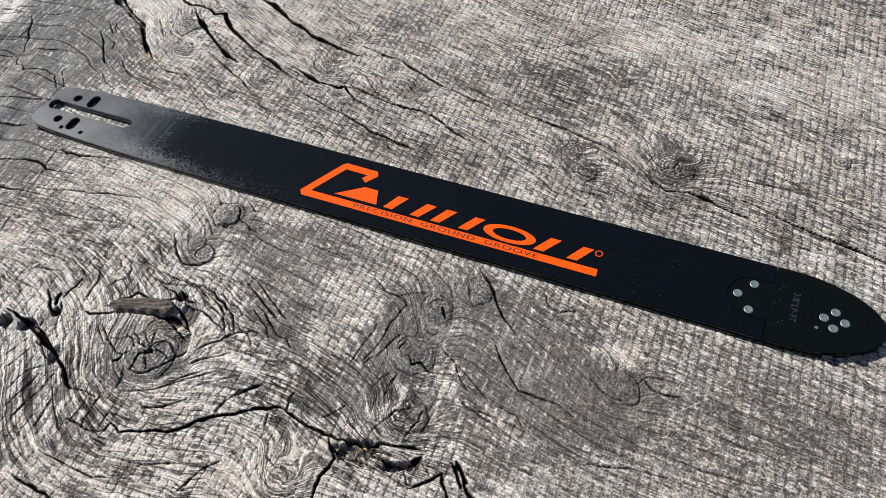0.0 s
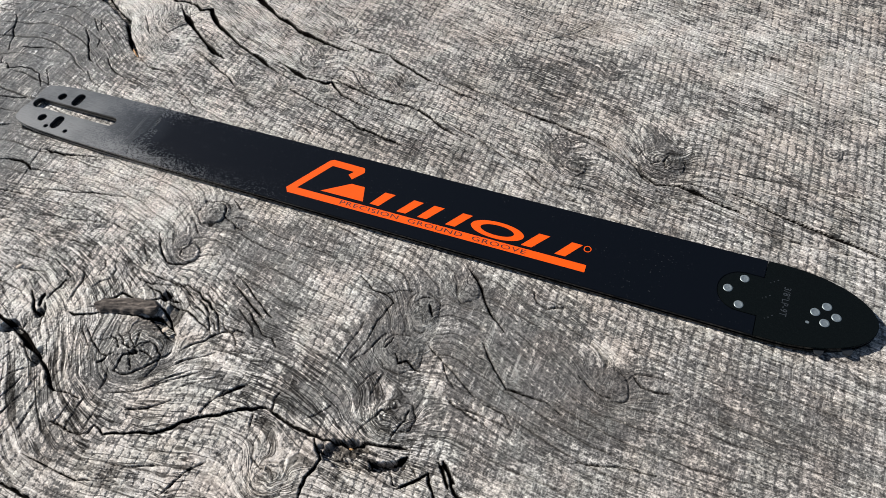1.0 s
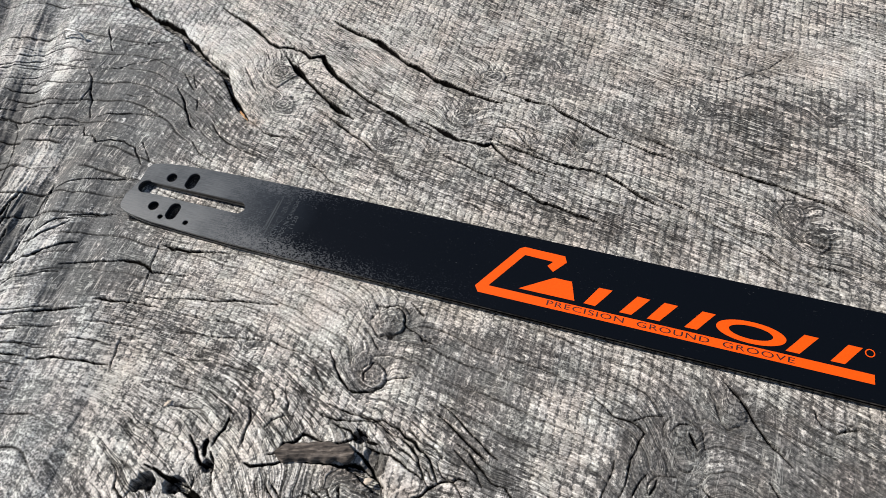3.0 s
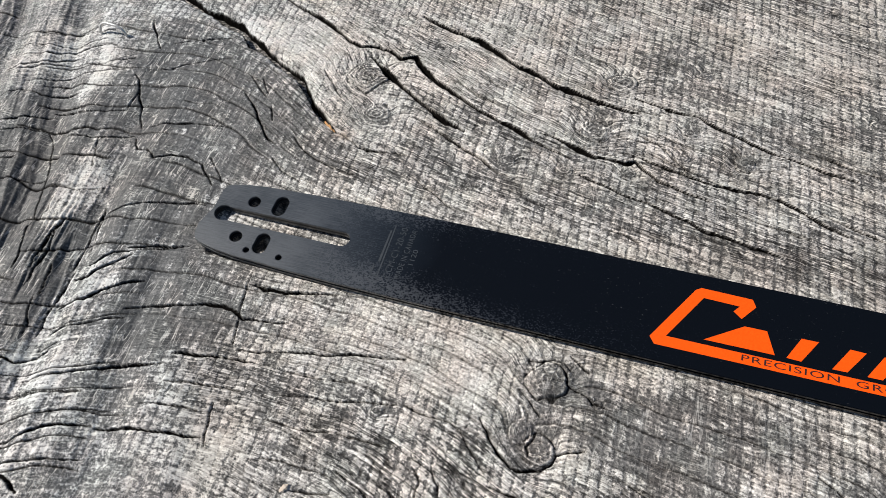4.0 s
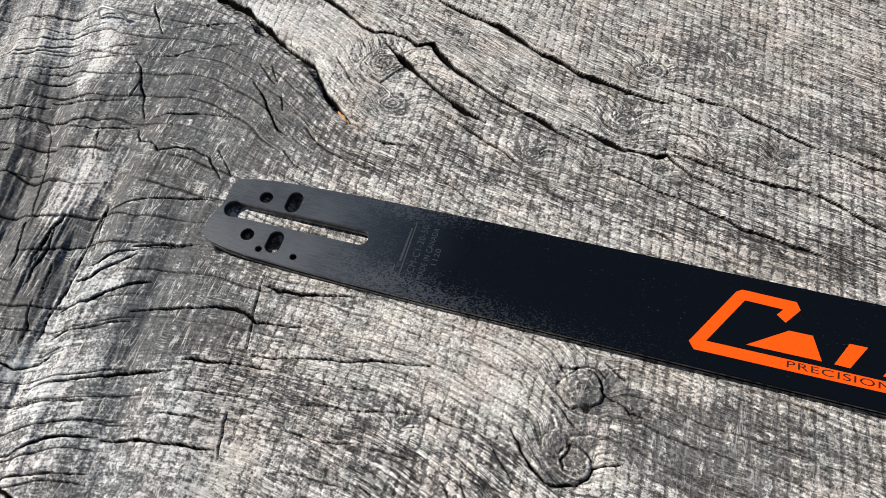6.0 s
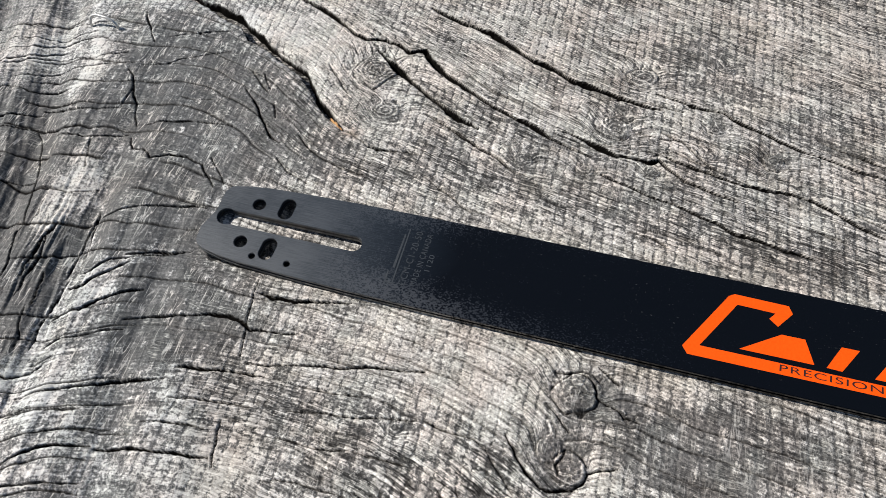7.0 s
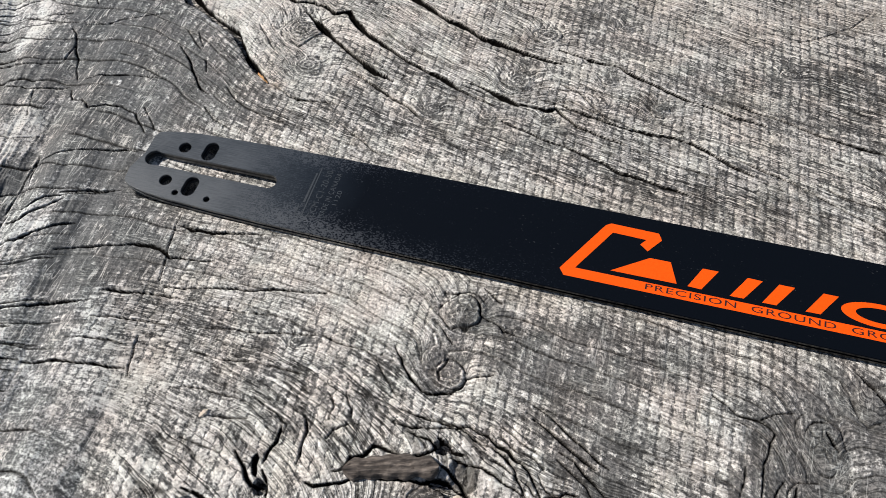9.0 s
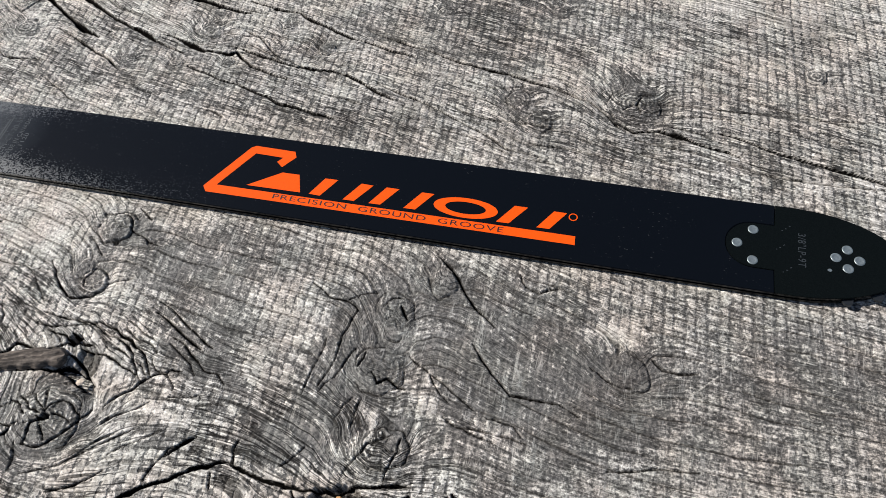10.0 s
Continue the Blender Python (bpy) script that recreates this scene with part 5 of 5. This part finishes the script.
nose = part("nose_plate", plate(nose_outline(518.25, True), [oval(542, -8, 0.9, 0.9)], 3.7, TOP + 0.02, 0.3), NOSE_BLACK, bar, "black sprocket nose plate with a rounded tongue")
part("nose_plate", plate(nose_outline(518.25, False), [], BAR_LOW, 2.5), NOSE_BLACK, bar)

# The sprocket between the nose plates, whose teeth stand out at the rim.
teeth = []
for k in range(9):
    a = -91 + 40 * k
    teeth += [(550 + r * math.cos(radians(a + d)), -1.5 + r * math.sin(radians(a + d))) for d, r in ((-20, 18.5), (-8, 18.8), (-6.2, 21.2), (-3.5, 22.3), (0, 22.7), (3.5, 22.4), (6.2, 21.4), (8, 18.8), (14, 18.5))]
part("sprocket", plate(teeth, [oval(550, -1.5, 6, 6)], 2.6, 3.65, 0.1), TOOTH, bar, "worn steel sprocket with nine teeth")


def rivet(x, y, r):
    bm = bmesh.new()
    rings = []
    for rad, z in ((r, -0.4), (r, 0.05), (r * 0.93, 0.2), (r * 0.7, 0.24), (r * 0.62, 0.17), (r * 0.3, 0.16)):
        rings.append([bm.verts.new(((x + rad * math.cos(a)) / 1000, (y + rad * math.sin(a)) / 1000, (TOP + z) / 1000)) for a in np.linspace(0, 2 * math.pi, 24, endpoint=False)])
    for lo, hi in zip(rings, rings[1:]):
        for k in range(24):
            bm.faces.new((lo[k], lo[(k + 1) % 24], hi[(k + 1) % 24], hi[k]))
    bm.faces.new(rings[-1])
    for f in bm.faces:
        f.smooth = True
    return part("rivet", bm, STEEL, nose, "round pressed steel rivet")


for x, y in ((501.2, 0), (508.3, 8.6), (508.3, -8.6), (544.9, -0.6), (550, 4.5), (555.1, -0.7), (550, -5.8)):
    rivet(x, y, 2.45)


def dab(name, x, y, rx, ry, material, parent, label=""):
    return part(name, plate(ring(x, y, rx, ry, 10), [], TOP + 0.0, TOP + 0.09), material, parent, label)


dab("pin", 542, -8, 1.0, 0.8, STEEL, nose, "small bright pin")
for x, y in ((523, 11.5), (520.5, 0.5), (523.5, -11.5)):
    for dx, dy, r in ((0, 0, 0.28), (1.6, 1.5, 0.2), (1.9, 1.8, 0.2), (-1.6, -1.2, 0.22)):
        dab("punch_mark", x + dx, y + dy, r * 1.4, r, STAMP, nose)

words("nose_stamp", "3/8\"LP-9T", 3.6, 530.2, 0.7, TOP + 0.02, -90, STAMP, nose, 18.5)
words("tail_stamp", "CCM-C1-20-50", 3.4, 106, 0, TOP, 90, STAMP, bar, 30)
words("tail_stamp", "MADE IN CANADA", 2.9, 111.2, 0.4, TOP, 90, STAMP, bar, 28.5)
words("tail_stamp", "1120", 2.6, 115.4, -0.6, TOP, 90, STAMP, bar, 9)
# A maker's script above it, as a plain slanting outline.
part("tail_mark", plate([(97.6, -15.5), (102, -15.5), (101.2, 15.6), (100.6, 15.6), (101.3, -14.6), (98.6, -14.6), (98.2, -9), (97.6, -9)], [], TOP, TOP + 0.06), STAMP, bar)
part("tail_mark", plate([(99.2, -7), (100.4, -7), (100.0, 12), (99.2, 12)], [], TOP, TOP + 0.06), STAMP, bar)

# The orange print: a hooked frame with a long foot, and plain slanted shapes along it.
hook = [(231.7, -13.2), (234.2, -16.6), (427.1, -15.3), (426.7, -10.3), (238.6, -11.4), (252.2, 12.2), (268.0, 11.8), (265.6, 8.6), (269.4, 5.6), (275.0, 13.2), (273.2, 16.8), (250.6, 17.2), (248.2, 15.6)]
mark = part("print_frame", plate(hook, [], TOP, TOP + 0.07), ORANGE, bar, "bright orange printed frame with a long foot")
for name, shape, hole in (
    ("print_wedge", [(254.6, -8.9), (271.0, 2.2), (280.5, 2.3), (284.5, -8.6)], []),
    ("print_bar", [(289.3, -8.6), (295.4, -8.8), (302.0, 2.5), (294.9, 2.4)], []),
    ("print_bar", [(307.8, -9.0), (313.9, -8.9), (321.3, 2.2), (314.8, 2.4)], []),
    ("print_bar", [(321.7, -8.9), (327.8, -8.8), (335.2, 2.3), (328.4, 2.3)], []),
    ("print_bar", [(340.0, -8.7), (346.2, -8.6), (353.6, 2.4), (347.2, 2.4)], []),
    ("print_oval", ring(371, -3.2, 16.4, 6.0, 44), [ring(371, -3.2, 10.4, 3.6, 36)]),
    ("print_bar", [(387.5, -8.6), (393.8, -8.5), (401.6, 2.4), (395.0, 2.4)], []),
    ("print_bar", [(407.5, -8.4), (413.8, -8.3), (421.0, 2.4), (414.6, 2.4)], []),
    ("print_dot", ring(424.2, 0.6, 2.2, 2.2, 24), [ring(424.2, 0.6, 1.7, 1.7, 24)]),
):
    part(name, plate(shape, hole, TOP, TOP + 0.07), ORANGE, bar)
words("printed_line", "PRECISION  GROUND  GROOVE", 3.0, 331.6, -13.1, TOP + 0.07, 0.2, PRINT_BLACK, mark, 121)


# ---- the strip of old bark in the large knot ----
def bark_strip(x, y, turn, length, width):
    n, k = 70, 16
    bm = bmesh.new()
    grid = []
    for i in range(n):
        u = i / (n - 1)
        w = width * min(1, (u / 0.12) ** 0.6, ((1 - u) / 0.1) ** 0.7 + 0.15) * (0.85 + 0.3 * noise.noise((u * 7, 3, 0)))
        row = []
        for j in range(k):
            v = j / (k - 1)
            z = -2.5 + 3.4 * (1 - abs(2 * v - 1) ** 5) + 0.9 * noise.noise((u * 7, v * 14, 1)) + 0.6 * noise.noise((u * 16, v * 44, 5)) + 0.3 * noise.noise((u * 60, v * 60, 8))
            row.append(bm.verts.new(((u - 0.5) * length / 1000, ((v - 0.5) * w + 1.2 * math.sin(3 * u)) / 1000, z / 1000)))
        grid.append(row)
    for a, b2 in zip(grid, grid[1:]):
        for j in range(k - 1):
            bm.faces.new((a[j], b2[j], b2[j + 1], a[j + 1])).smooth = True
    ob = part("bark_strip", bm, BARK, slab, "brown strip of old bark grown into the knot")
    ob.matrix_world = pose(x / 1000, y / 1000, (np.median([height(x + d, y + e) for d in (-12, 0, 12) for e in (-6, -3, 0, 3, 6)]) + 2.7) / 1000, 0, 0, turn)
    return ob


bark_strip(184.8, -122.4, 16.5, 40, 11.8)


# ---- small things ----
def wire(name, pts, r, material, label, category):
    cu = bpy.data.curves.new(name, "CURVE")
    cu.dimensions, cu.bevel_depth, cu.bevel_resolution, cu.use_fill_caps = "3D", r / 1000, 3, True
    sp = cu.splines.new("BEZIER")
    sp.bezier_points.add(len(pts) - 1)
    for b, p in zip(sp.bezier_points, pts):
        b.co = [c / 1000 for c in p]
        b.handle_left_type = b.handle_right_type = "AUTO"
    tmp = new(name, cu)
    bpy.context.view_layer.update()
    me = bpy.data.meshes.new_from_object(tmp.evaluated_get(bpy.context.evaluated_depsgraph_get()))
    bpy.data.objects.remove(tmp)
    me.materials.append(material)
    me.polygons.foreach_set("use_smooth", np.ones(len(me.polygons), dtype=bool))
    return tagged(new(name, me), label, category)


g = max(height(-138, 114.5), height(-129, 116), height(-120, 115.5)) + 0.8
wire("wire_staple", [(-138.2, 113.5, g - 3), (-138, 115, g + 2.5), (-136.5, 116.5, g + 5), (-129, 116.5, g + 6), (-123, 116, g + 4.6), (-120.5, 115.5, g + 2), (-119.8, 115, g - 3)], 0.8, WIRE, "bent grey wire staple driven into the wood", "staple")


def sliver(name, x, y, turn, length, width, material, label, category):
    bm = bmesh.new()
    r = random.Random(int(x * 7 + y))
    n = 7
    rows = []
    for k in range(n):
        u = k / (n - 1)
        w = width * (1 - (2 * u - 1) ** 2) ** 0.6 * r.uniform(0.6, 1.1) + 0.12
        z = 0.5 + 0.5 * math.sin(u * 3) + r.uniform(-0.1, 0.1)
        rows.append([bm.verts.new((length * (u - 0.5), s * w / 2, z + t)) for s, t in ((-1, -0.35), (-0.5, 0.25), (0.6, 0.3), (1, -0.3))])
    for a, b in zip(rows, rows[1:]):
        for k in range(4):
            bm.faces.new((a[k], a[(k + 1) % 4], b[(k + 1) % 4], b[k]))
    bm.faces.new(rows[0])
    bm.faces.new(rows[-1])
    bmesh.ops.recalc_face_normals(bm, faces=bm.faces)
    bmesh.ops.transform(bm, matrix=Matrix.Diagonal((0.001, 0.001, 0.001, 1)), verts=bm.verts)
    ob = part(name, bm, material)
    ob.matrix_world = pose(x / 1000, y / 1000, max(height(x, y), -3) / 1000, 0, 0, turn)
    return tagged(ob, label, category)


for x, y, turn, length, width in ((35.2, 77.6, -40, 5.5, 1.5), (38.5, 75.2, -48, 5, 1.2), (40.5, 74.0, -30, 4, 1.3)):
    sliver("wood_splinter", x, y, turn, length, width, SPLINTER, "fresh orange splinter of wood in a crack end", "splinter")
sliver("wood_chip", 348.8, -151, 10, 2.4, 1.2, SPLINTER, "small yellow chip of wood on the rotten pocket", "wood chip")
sliver("wood_flake", 97.9, -121, 60, 5, 3, PALE, "small pale curled flake on the wood", "wood flake")
sliver("wood_chip", 214, -126, 30, 4.5, 3.4, PALE, "small pale square chip of wood in the knot hole", "wood chip")
